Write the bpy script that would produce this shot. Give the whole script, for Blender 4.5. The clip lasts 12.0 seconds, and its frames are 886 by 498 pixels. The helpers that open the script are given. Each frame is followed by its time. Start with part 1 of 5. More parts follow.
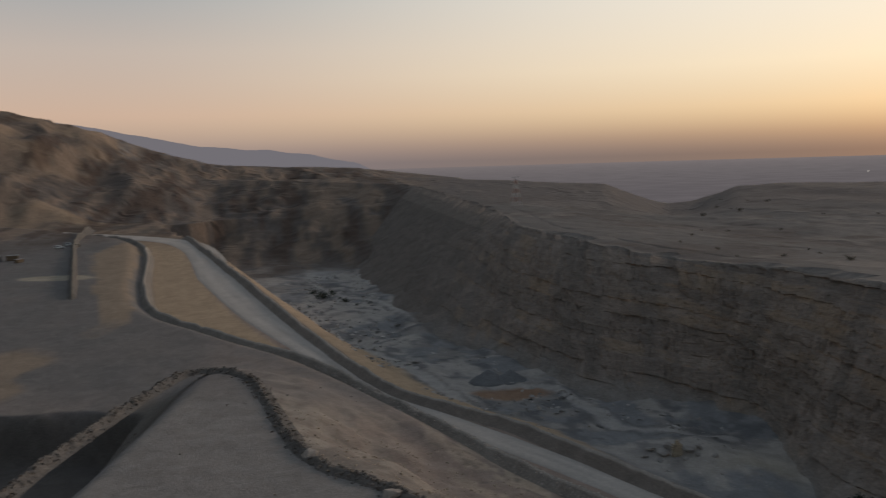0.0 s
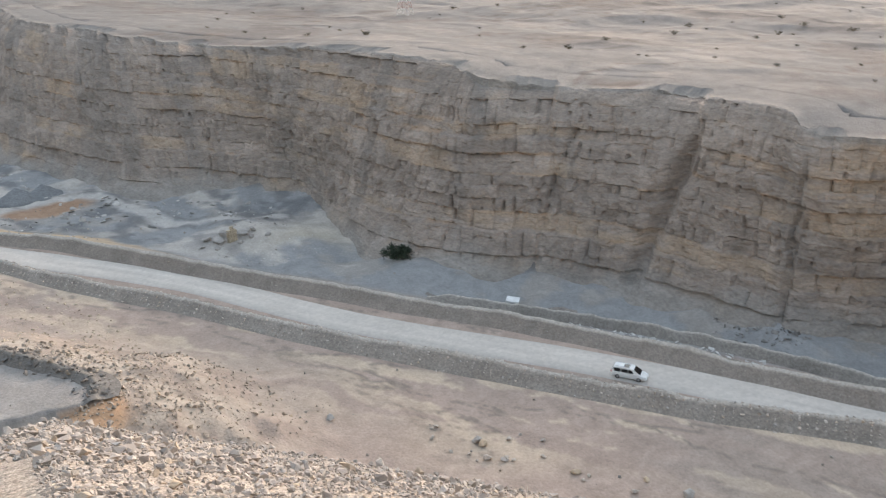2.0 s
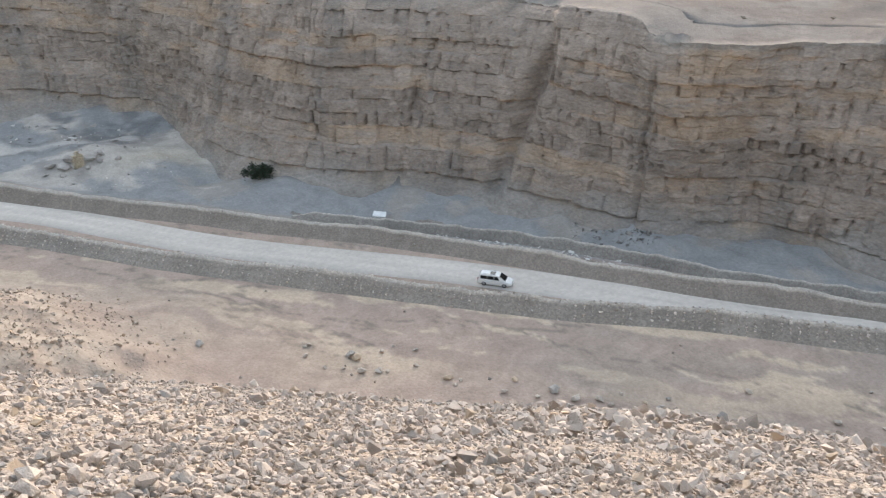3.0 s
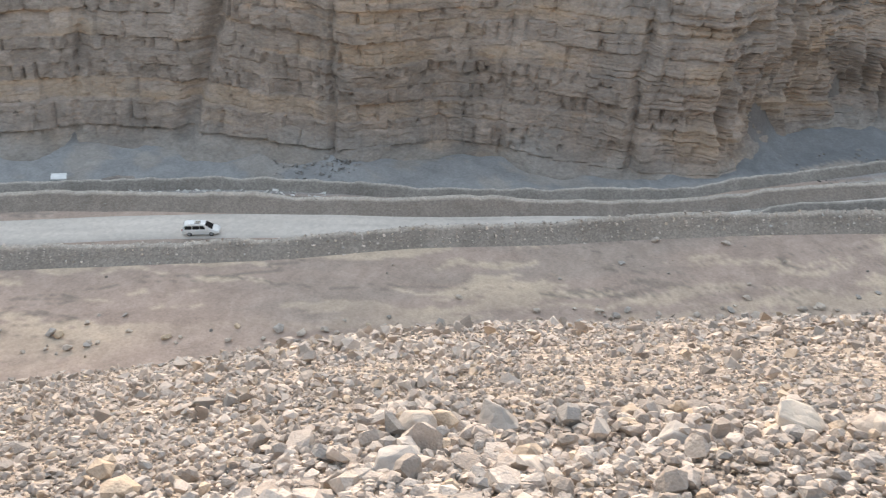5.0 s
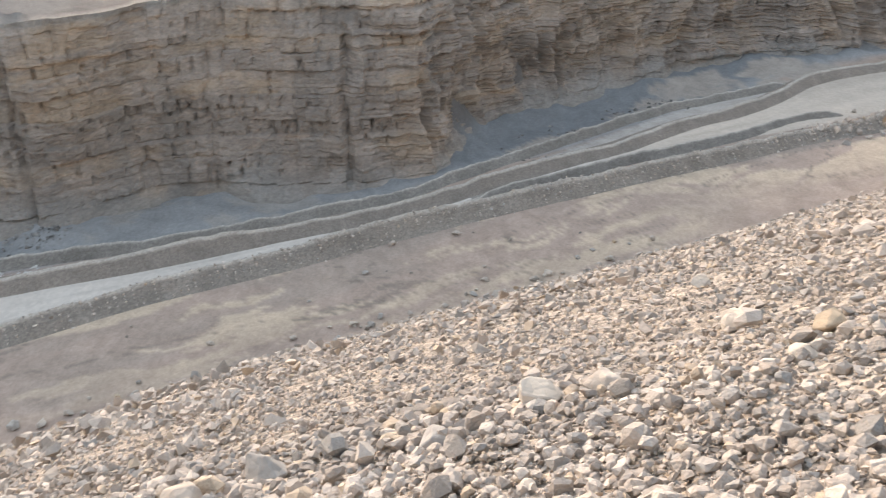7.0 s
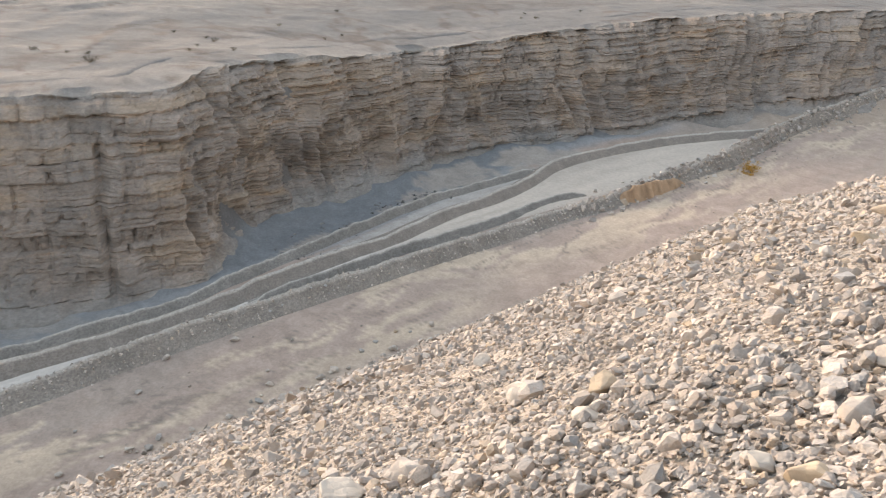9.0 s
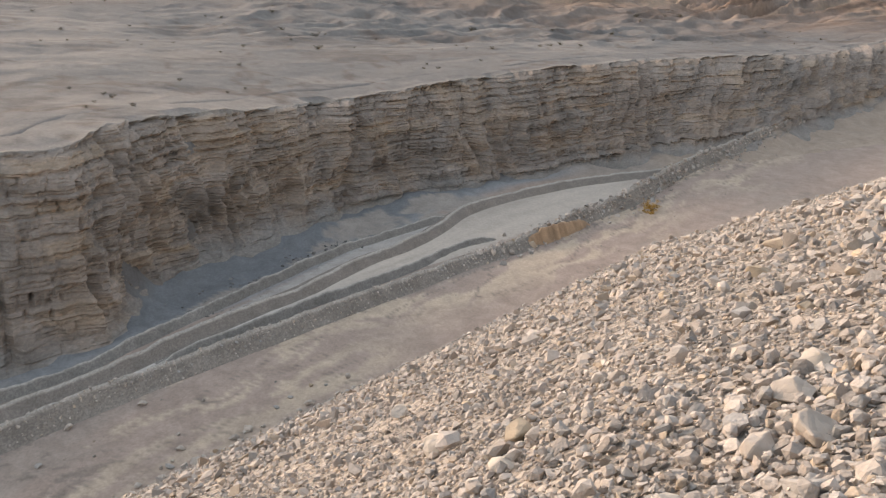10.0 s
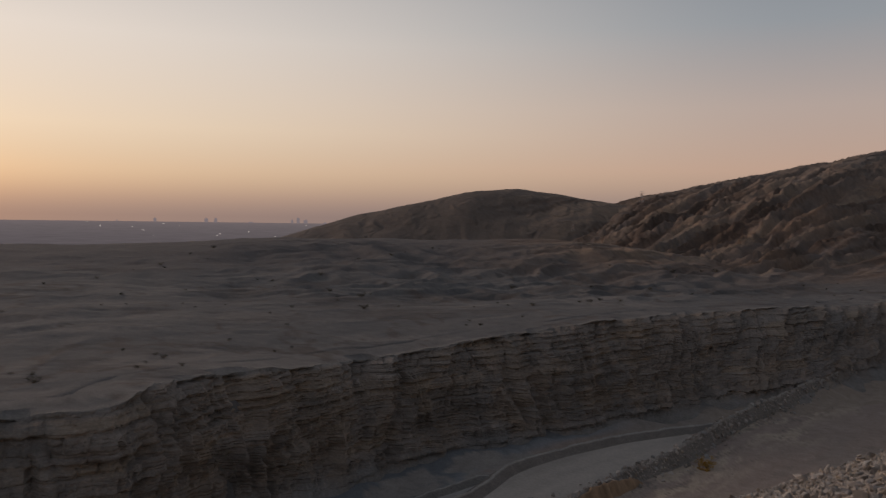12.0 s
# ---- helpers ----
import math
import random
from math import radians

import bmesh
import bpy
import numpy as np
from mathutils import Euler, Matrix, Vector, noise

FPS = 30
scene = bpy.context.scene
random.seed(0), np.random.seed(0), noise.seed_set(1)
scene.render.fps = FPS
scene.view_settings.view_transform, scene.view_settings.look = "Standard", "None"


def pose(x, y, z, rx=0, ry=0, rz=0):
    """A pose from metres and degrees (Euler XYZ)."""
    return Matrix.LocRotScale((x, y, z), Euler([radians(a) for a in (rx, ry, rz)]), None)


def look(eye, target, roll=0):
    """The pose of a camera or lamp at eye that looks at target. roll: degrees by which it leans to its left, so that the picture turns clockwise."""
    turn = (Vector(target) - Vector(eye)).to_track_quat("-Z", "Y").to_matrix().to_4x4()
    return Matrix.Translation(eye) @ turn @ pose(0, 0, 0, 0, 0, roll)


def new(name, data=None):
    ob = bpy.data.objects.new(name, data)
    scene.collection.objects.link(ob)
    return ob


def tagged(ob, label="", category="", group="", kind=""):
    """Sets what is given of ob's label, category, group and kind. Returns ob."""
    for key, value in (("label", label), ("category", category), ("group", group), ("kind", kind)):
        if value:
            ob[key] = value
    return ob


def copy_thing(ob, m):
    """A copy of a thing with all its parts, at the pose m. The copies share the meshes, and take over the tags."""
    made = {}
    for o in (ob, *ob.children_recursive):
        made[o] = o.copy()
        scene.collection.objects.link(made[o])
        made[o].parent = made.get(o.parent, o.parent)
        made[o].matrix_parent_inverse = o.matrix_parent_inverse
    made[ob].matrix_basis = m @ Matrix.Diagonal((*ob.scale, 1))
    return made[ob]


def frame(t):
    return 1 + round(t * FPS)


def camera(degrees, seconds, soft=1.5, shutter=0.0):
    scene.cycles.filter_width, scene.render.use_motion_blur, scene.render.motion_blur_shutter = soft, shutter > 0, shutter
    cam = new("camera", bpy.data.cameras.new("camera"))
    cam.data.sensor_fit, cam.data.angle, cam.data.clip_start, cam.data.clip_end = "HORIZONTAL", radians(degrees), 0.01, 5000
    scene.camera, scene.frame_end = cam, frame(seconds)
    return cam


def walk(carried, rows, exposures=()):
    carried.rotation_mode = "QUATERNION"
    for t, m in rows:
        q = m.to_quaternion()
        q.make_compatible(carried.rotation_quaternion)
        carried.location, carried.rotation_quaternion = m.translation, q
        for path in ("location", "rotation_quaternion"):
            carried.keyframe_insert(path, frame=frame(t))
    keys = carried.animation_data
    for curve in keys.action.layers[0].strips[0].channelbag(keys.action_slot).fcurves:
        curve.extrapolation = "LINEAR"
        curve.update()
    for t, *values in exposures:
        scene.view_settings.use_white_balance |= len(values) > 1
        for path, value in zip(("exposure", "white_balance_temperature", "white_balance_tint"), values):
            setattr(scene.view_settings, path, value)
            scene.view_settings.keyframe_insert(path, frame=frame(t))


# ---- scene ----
cam = camera(55.98, 12.0, soft=1.2, shutter=0.2)
PATH = [
    (0, pose(0.019, 0.021, 60.031, 84.00, 1.70, 0.00)),
    (0.5, pose(0.021, 0.023, 60.035, 83.12, 2.50, -12.65)),
    (1, pose(0.026, 0.028, 60.042, 79.91, 2.38, -19.83)),
    (1.5, pose(0.034, 0.036, 60.055, 72.64, 1.57, -25.43)),
    (2, pose(0.056, 0.043, 60.071, 68.54, 2.12, -31.43)),
    (2.5, pose(0.072, 0.032, 60.057, 65.28, 2.01, -36.61)),
    (2.7, pose(0.075, 0.032, 60.042, 63.95, 1.54, -38.49)),
    (4.3, pose(-0.094, 0.057, 59.882, 59.08, -0.71, -50.90)),
    (4.5, pose(-0.102, 0.063, 59.871, 58.77, -0.55, -53.72)),
    (5, pose(-0.106, 0.067, 59.829, 58.35, -1.84, -62.25)),
    (5.5, pose(-0.059, -0.002, 59.868, 58.09, -1.99, -65.47)),
    (6, pose(-0.030, -0.119, 59.930, 58.37, -0.59, -68.60)),
    (6.5, pose(-0.017, -0.136, 59.954, 58.96, -0.91, -72.81)),
    (7, pose(-0.026, -0.062, 59.959, 60.10, -0.34, -83.56)),
    (7.2, pose(-0.022, -0.037, 59.950, 60.94, -0.74, -86.83)),
    (8.8, pose(-0.023, -0.011, 59.934, 66.47, -2.52, -97.60)),
    (9, pose(-0.027, -0.022, 59.942, 67.06, -2.27, -99.47)),
    (9.5, pose(-0.039, -0.056, 59.978, 68.61, -2.02, -103.52)),
    (10, pose(-0.029, -0.055, 60.009, 70.58, -2.09, -105.99)),
    (10.5, pose(-0.022, -0.041, 60.007, 77.25, -1.81, -107.97)),
    (11, pose(-0.017, -0.032, 60.005, 81.47, -1.58, -109.79)),
    (11.5, pose(-0.014, -0.026, 60.004, 84.68, -0.99, -107.28)),
    (12, pose(-0.012, -0.023, 60.004, 87.96, -0.83, -103.25)),
]
EXPOSURES = [(0.0, -0.06, 6450, 11), (0.5, 0.15, 6520, 13), (0.8, 0.55, 6750, 14), (1.0, 0.9, 6900, 10), (1.25, 1.5, 6650, 10), (1.5, 1.92, 6450, 10), (2.0, 2.44, 6420, 10), (2.5, 2.52, 6420, 10),
             (4.5, 2.57, 6500, 10), (7.0, 2.55, 6520, 10), (9.0, 2.54, 6640, 10), (9.7, 2.52, 6700, 10), (10.0, 2.15, 6750, 12), (10.5, 1.3, 6800, 16), (11.0, 0.54, 6550, 12), (11.5, -0.05, 6500, 14), (12.0, -0.37, 6560, 18)]
walk(cam, PATH, EXPOSURES)

# ---- light: afterglow sky, the sun just gone behind the haze ----
SUN_AZ = 52.0
world = bpy.data.worlds.new("dusk")
scene.world = world
world.use_nodes = True
wn, wl = world.node_tree.nodes, world.node_tree.links
wn.clear()


def wnode(kind, **props):
    n = wn.new(kind)
    for k, v in props.items():
        if k == "operation":
            n.operation = v
    return n


def wmath(op, a, b=None):
    n = wnode("ShaderNodeMath", operation=op)
    for i, v in enumerate((a, b)):
        if v is None:
            continue
        if isinstance(v, (int, float)):
            n.inputs[i].default_value = v
        else:
            wl.new(v, n.inputs[i])
    return n.outputs[0]


def ramp(nodes, stops):
    n = nodes.new("ShaderNodeValToRGB")
    els = n.color_ramp.elements
    while len(els) < len(stops):
        els.new(0.5)
    for e, (p, c) in zip(els, stops):
        e.position = p
        e.color = (*c, 1)
    return n


tc = wn.new("ShaderNodeTexCoord")
sep = wn.new("ShaderNodeSeparateXYZ")
wl.new(tc.outputs["Generated"], sep.inputs[0])
sx, sy = math.sin(radians(SUN_AZ)), math.cos(radians(SUN_AZ))
toward = wmath("ADD", wmath("MULTIPLY", sep.outputs[0], sx), wmath("MULTIPLY", sep.outputs[1], sy))
toward = wmath("MULTIPLY_ADD", toward, 0.5)
toward.node.inputs[2].default_value = 0.5
height = wmath("MULTIPLY_ADD", sep.outputs[2], 1.0)
height.node.inputs[2].default_value = 0.0
glow = ramp(wn, [(0.0, (0.20, 0.165, 0.155)), (0.022, (0.37, 0.265, 0.22)), (0.055, (0.70, 0.51, 0.37)), (0.10, (0.93, 0.75, 0.56)),
                 (0.20, (0.99, 0.89, 0.76)), (0.38, (0.60, 0.60, 0.58)), (1.0, (0.16, 0.176, 0.20))])
side = ramp(wn, [(0.0, (0.25, 0.225, 0.245)), (0.026, (0.41, 0.32, 0.305)), (0.06, (0.60, 0.405, 0.345)), (0.13, (0.56, 0.445, 0.40)),
                 (0.22, (0.35, 0.385, 0.41)), (0.38, (0.22, 0.253, 0.295)), (1.0, (0.112, 0.126, 0.15))])
clear = ramp(wn, [(0.0, (0.40, 0.31, 0.275)), (0.022, (0.52, 0.39, 0.33)), (0.055, (0.72, 0.54, 0.42)), (0.10, (0.93, 0.75, 0.57)),
                  (0.20, (0.99, 0.89, 0.76)), (0.38, (0.60, 0.60, 0.58)), (1.0, (0.16, 0.176, 0.20))])
for n in (glow, clear, side):
    wl.new(height, n.inputs[0])
# the air is clearer over the far town than over the wadi's mouth
seaward = wmath("ADD", wmath("MULTIPLY", sep.outputs[0], math.sin(radians(98))), wmath("MULTIPLY", sep.outputs[1], math.cos(radians(98))))
open_air = wn.new("ShaderNodeMapRange")
open_air.interpolation_type = "SMOOTHSTEP"
open_air.inputs[1].default_value, open_air.inputs[2].default_value = 0.6, 0.96
wl.new(seaward, open_air.inputs[0])
low_sky = wn.new("ShaderNodeMix")
low_sky.data_type = "RGBA"
wl.new(open_air.outputs[0], low_sky.inputs[0])
wl.new(glow.outputs[0], low_sky.inputs[6])
wl.new(clear.outputs[0], low_sky.inputs[7])
blend = wn.new("ShaderNodeMapRange")
blend.interpolation_type = "SMOOTHSTEP"
blend.inputs[1].default_value, blend.inputs[2].default_value = 0.62, 1.0
wl.new(toward, blend.inputs[0])
mix = wn.new("ShaderNodeMix")
mix.data_type = "RGBA"
wl.new(blend.outputs[0], mix.inputs[0])
wl.new(side.outputs[0], mix.inputs[6])
wl.new(low_sky.outputs[2], mix.inputs[7])
sky = wn.new("ShaderNodeTexSky")
sky.sky_type, sky.sun_disc = "NISHITA", False
sky.dust_density = 0.5
sky.sun_elevation, sky.sun_rotation = radians(3.2), radians(SUN_AZ)
sky_bg, bg, both, out = (wn.new("ShaderNodeBackground"), wn.new("ShaderNodeBackground"), wn.new("ShaderNodeAddShader"),
                         wn.new("ShaderNodeOutputWorld"))
wl.new(sky.outputs[0], sky_bg.inputs[0])
wl.new(mix.outputs[2], bg.inputs[0])
# the half of the sky away from the afterglow is dimmer
away = wn.new("ShaderNodeMapRange")
away.interpolation_type = "SMOOTHSTEP"
for i, v in zip((1, 2, 3, 4), (0.15, 0.55, 0.48, 0.85)):
    away.inputs[i].default_value = v
wl.new(toward, away.inputs[0])
wl.new(away.outputs[0], bg.inputs[1])
# dust over the plain dims the clear sky's own glow at the horizon
dust = wn.new("ShaderNodeMapRange")
dust.interpolation_type = "SMOOTHSTEP"
for i, v in zip((1, 2, 3, 4), (0.0, 0.055, 0.014, 0.05)):
    dust.inputs[i].default_value = v
wl.new(height, dust.inputs[0])
wl.new(dust.outputs[0], sky_bg.inputs[1])
wl.new(sky_bg.outputs[0], both.inputs[0])
wl.new(bg.outputs[0], both.inputs[1])
wl.new(both.outputs[0], out.inputs[0])

sun = new("sun", bpy.data.lights.new("sun", "SUN"))
sun.data.energy, sun.data.angle, sun.data.color = 0.8, radians(12), (1.0, 0.77, 0.61)
sun.matrix_world = look((300 * sx, 300 * sy, 120), (0, 0, 20))


# ---- numbers that vary: hashes and noise over the plan ----
def hash01(*ks):
    h = np.zeros(np.broadcast(*ks).shape, dtype=np.uint64) + np.uint64(1469598103934665603)
    for k in ks:
        h = (h ^ (np.asarray(k).astype(np.int64).astype(np.uint64))) * np.uint64(1099511628211)
        h ^= h >> np.uint64(29)
    h = h * np.uint64(0x9E3779B97F4A7C15)
    h ^= h >> np.uint64(32)
    return (h & np.uint64(0xFFFFFF)).astype(np.float64) / 0xFFFFFF


def vnoise(x, y, seed=0):
    xi, yi = np.floor(x), np.floor(y)
    fx, fy = x - xi, y - yi
    fx, fy = fx * fx * (3 - 2 * fx), fy * fy * (3 - 2 * fy)
    a, b = hash01(xi, yi, seed + 0 * xi), hash01(xi + 1, yi, seed + 0 * xi)
    c, d = hash01(xi, yi + 1, seed + 0 * xi), hash01(xi + 1, yi + 1, seed + 0 * xi)
    return (a + (b - a) * fx) * (1 - fy) + (c + (d - c) * fx) * fy - 0.5


def fbm(x, y, seed=0, octaves=4, gain=0.5):
    out, amp = 0, 1.0
    for o in range(octaves):
        out = out + amp * vnoise(x * 2 ** o + 17.3 * o, y * 2 ** o - 9.1 * o, seed + o)
        amp *= gain
    return out


def ridged(x, y, seed=0, octaves=4):
    out, amp = 0, 1.0
    for o in range(octaves):
        out = out + amp * (1 - np.abs(2 * vnoise(x * 2 ** o + 5.2 * o, y * 2 ** o + 3.7 * o, seed + o)) * 2)
        amp *= 0.5
    return out


def smooth(a, b, x):
    t = np.clip((x - a) / (b - a), 0, 1)
    return t * t * (3 - 2 * t)


def curve_points(ctrl, step):
    """A smooth line through the control points, about one point each step metres (Catmull-Rom, any dimension)."""
    c = np.array(ctrl, float)
    c = np.vstack([2 * c[0] - c[1], c, 2 * c[-1] - c[-2]])
    pts = []
    for i in range(1, len(c) - 2):
        n = max(2, int(np.linalg.norm(c[i + 1][:2] - c[i][:2]) / step))
        t = np.linspace(0, 1, n, endpoint=False)[:, None]
        p0, p1, p2, p3 = c[i - 1], c[i], c[i + 1], c[i + 2]
        pts.append(0.5 * (2 * p1 + (p2 - p0) * t + (2 * p0 - 5 * p1 + 4 * p2 - p3) * t ** 2 + (3 * p1 - p0 - 3 * p2 + p3) * t ** 3))
    return np.vstack(pts + [c[-2:-1]])


def line_distance(x, y, line):
    """Distance to a polyline in plan, the side (positive to the left of its way) and the share of the way along it."""
    best, sgn, along = np.full(x.shape, 1e9), np.ones(x.shape), np.zeros(x.shape)
    n = len(line) - 1
    for i in range(n):
        ax, ay = line[i][:2]
        dx, dy = line[i + 1][0] - ax, line[i + 1][1] - ay
        t = np.clip(((x - ax) * dx + (y - ay) * dy) / (dx * dx + dy * dy), 0, 1)
        ex, ey = x - ax - t * dx, y - ay - t * dy
        d = np.hypot(ex, ey)
        near = d < best
        best = np.where(near, d, best)
        sgn = np.where(near, np.where(dx * ey - dy * ex >= 0, 1.0, -1.0), sgn)
        along = np.where(near, (i + t) / n, along)
    return best, sgn, along


# ---- the plan: wadi, cliff, road, banks (metres; the eye stands above the origin at 60 m) ----
EYE = 60.0
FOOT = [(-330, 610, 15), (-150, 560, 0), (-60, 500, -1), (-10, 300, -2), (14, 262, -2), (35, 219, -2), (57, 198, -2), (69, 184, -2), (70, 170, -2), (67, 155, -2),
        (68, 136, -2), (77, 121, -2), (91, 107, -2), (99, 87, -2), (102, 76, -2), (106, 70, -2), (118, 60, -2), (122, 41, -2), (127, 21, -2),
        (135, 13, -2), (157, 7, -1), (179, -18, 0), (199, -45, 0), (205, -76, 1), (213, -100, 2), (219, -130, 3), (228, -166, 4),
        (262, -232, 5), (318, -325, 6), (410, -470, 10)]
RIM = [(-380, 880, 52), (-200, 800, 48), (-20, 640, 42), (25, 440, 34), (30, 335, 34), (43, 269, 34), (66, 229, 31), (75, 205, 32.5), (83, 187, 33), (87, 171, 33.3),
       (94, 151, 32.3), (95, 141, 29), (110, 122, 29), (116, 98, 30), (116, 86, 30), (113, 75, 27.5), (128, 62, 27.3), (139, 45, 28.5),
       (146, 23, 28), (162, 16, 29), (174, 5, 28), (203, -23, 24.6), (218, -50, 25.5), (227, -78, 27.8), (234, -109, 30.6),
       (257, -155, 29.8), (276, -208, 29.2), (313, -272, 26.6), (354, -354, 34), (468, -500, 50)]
ROAD = [(-250, 530), (-146, 456), (-97, 351), (-68, 291), (-39, 242), (-14.5, 201), (11.9, 169.6), (31, 145.7), (49, 112.8), (70.6, 82), (83.4, 61.6),
        (93.4, 44.2), (106.5, 26.5), (120.5, 7), (131.5, -7), (140.5, -17.5), (150, -30), (159, -44), (171, -60), (184, -81), (198, -108), (203, -117)]
NEAR_BERM = [(-232, 506), (-190, 475), (-165, 446), (-147, 408), (-120, 328), (-101, 288), (-70, 258), (-37, 228), (-13, 196), (11.2, 159.6), (27.2, 135.9), (44.5, 107.8), (62, 81.7),
             (75.5, 62.7), (86, 50), (98.5, 31.7), (108.5, 18), (120, 0), (135.5, -26), (151.5, -52), (159.5, -66.3), (172, -85), (184.5, -106), (213, -142), (262, -218)]
FAR_BERM = [(-150, 480), (-84, 343), (-40.6, 254), (-13.6, 206), (12.9, 180), (31.5, 153.5), (52.8, 122.5), (75.5, 88), (87.5, 65), (97.5, 48),
            (105, 35), (115.5, 18.4), (121, 11.5), (128.5, 3), (136, -6.5), (144, -17), (156, -30), (164, -41), (175, -52), (185, -60.5), (193, -74), (201, -94), (205, -113), (209, -133)]
TERRACE_BERM = [(7.5, 89), (6.9, 96), (-8, 117.5), (-24.6, 135.6), (-46, 186.4), (-60.9, 193.3), (-65, 174.5), (-67.3, 139.8), (-67.5, 124.6), (-66, 100)]
far_line, near_line, road_line = curve_points(FAR_BERM, 14), curve_points(NEAR_BERM, 14), curve_points(ROAD, 14)
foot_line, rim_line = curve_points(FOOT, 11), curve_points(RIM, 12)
terrace = np.array(TERRACE_BERM)
FALL = (math.sin(radians(57)), math.cos(radians(57)))
FALL_RIGHT = (math.sin(radians(66)), math.cos(radians(66)))
FALL_MID = (math.sin(radians(48)), math.cos(radians(48)))


def inside(x, y, poly):
    hit = np.zeros(x.shape, bool)
    n = len(poly)
    for i in range(n):
        (ax, ay), (bx, by) = poly[i][:2], poly[(i + 1) % n][:2]
        cross = ((ay > y) != (by > y)) & (x < (bx - ax) * (y - ay) / (by - ay + 1e-12) + ax)
        hit ^= cross
    return hit


def bank_level(x, y):
    return np.interp(y, [-330, -250, -60, 20, 150, 204, 245, 321, 453, 540, 900], [8, 6, 1, 0, 0, 2, 5, 11, 20, 22, 30])


def wadi_level(x, y):
    return np.interp(y, [-330, -138, -20, 60, 250, 540], [6, 3, -0.5, -2, -2, -1])


def slope_level(x, y):
    """The rubble slope under the eye, falling towards the road, rounded into the hilltop behind."""
    d = np.maximum(np.maximum(0.744 * (x * FALL[0] + y * FALL[1]), 0.765 * (x * FALL_MID[0] + y * FALL_MID[1])), np.maximum(0.53 * y, 0.565 * (x * FALL_RIGHT[0] + y * FALL_RIGHT[1])))
    z = EYE - 1.6 - np.maximum(d, -2.0) + 0.1 * np.minimum(0, d + 2.0)
    D = np.hypot(x, y)
    return z + 0.6 * fbm(x / 14, y / 14, 40, 3) * smooth(3, 25, D) + 0.22 * fbm(x / 1.7, y / 1.7, 44, 3) * smooth(1.0, 4.0, D)


def far_level(x, y):
    """Plateau beyond the cliff, the low shelf at its far edge, the hills, and the drop to the plain."""
    D, az = np.hypot(x, y), np.degrees(np.arctan2(x, y))
    z = 27.5 + 2.6 * fbm(x / 90, y / 90, 3, 4) + 0.6 * fbm(x / 9, y / 16, 8, 5, 0.6) + 0.7 * (ridged(x / 45 + fbm(x / 40, y / 40, 19, 2), y / 40, 18, 4) - 0.9)
    shelf = np.interp(az, [-16, -10, -6, 0.6, 4.4, 10.9, 13.1, 14.9, 16.7, 19.2, 22, 38, 46, 62, 80, 92], [61, 58, 56, 45, 41, 36.5, 26, 16, 19, 33, 35, 36, 34, 33, 36, 43])
    top = smooth(440, 640, D + 70 * fbm(x / 110, y / 110, 5, 4))
    z = z * (1 - top) + (shelf + 2.5 * fbm(x / 60, y / 60, 12, 4)) * top
    fall = smooth(700, 1100, D)
    z = z * (1 - fall) + 4 * fall
    # gullied hills that climb beyond the upper wadi
    start = np.interp(az, [106, 112, 118, 126, 134, 150, 175], [860, 640, 500, 420, 390, 300, 230])
    t = smooth(0, 1, (D - start + 30 * fbm(x / 50, y / 50, 35, 3)) / 500) * smooth(103, 116, az)
    crest = np.interp(az, [103, 114, 117, 122, 127, 132, 137, 150, 180], [60, 82, 93, 107, 121, 131, 137, 150, 150])
    u, v = x * 0.985 + y * 0.17, x * 0.17 - y * 0.985
    g = 0.65 * ridged(u / 26 + 0.8 * fbm(x / 70, y / 70, 33, 3), v / 230, 31, 3) + 0.6 * ridged(u / 13 + 0.7 * fbm(x / 40, y / 40, 37, 3), v / 130, 36, 3) + 0.9 * ridged(u / 9 + 0.7 * fbm(x / 22, y / 22, 38, 3), v / 55, 39, 4)
    rise = 27 + t * (crest - 27) + (g - 2.4) * 12 * np.sqrt((t * (1.008 - t)).clip(0, 1)) * smooth(0.0, 0.15, t)
    z = np.where(t > 0.001, np.maximum(z * smooth(0.5, 0.0, t) + 4 * smooth(0.0, 0.5, t), rise), z)
    # low broken ridges on the plateau before the hills
    low_ground = smooth(300, 380, D) * smooth(700, 560, D) * smooth(84, 96, az)
    z = z + 2.0 * (ridged(u / 17 + 0.8 * fbm(x / 30, y / 30, 34, 3), v / 32, 32, 4) - 1.0) * low_ground
    # rounded hill with a steep front, above the plain
    crest = np.interp(az, [88, 92, 96.6, 101, 104.8, 107.4, 111, 114, 118, 122], [10, 33, 61, 76, 92, 96, 93, 84, 70, 20])
    w = 45 * fbm(x / 120, y / 120, 21, 3)
    hill = smooth(800, 985, D + w) ** 0.8 * (1 - 0.6 * smooth(1030, 1380, D))
    z = np.maximum(z, 4 + (crest - 4) * hill + 3.5 * fbm(x / 45, y / 45, 23, 4) * hill + 9 * (ridged(np.degrees(np.arctan2(x, y)) / 1.7, D / 200, 26, 3) - 0.9) * hill * (1.02 - hill))
    return z


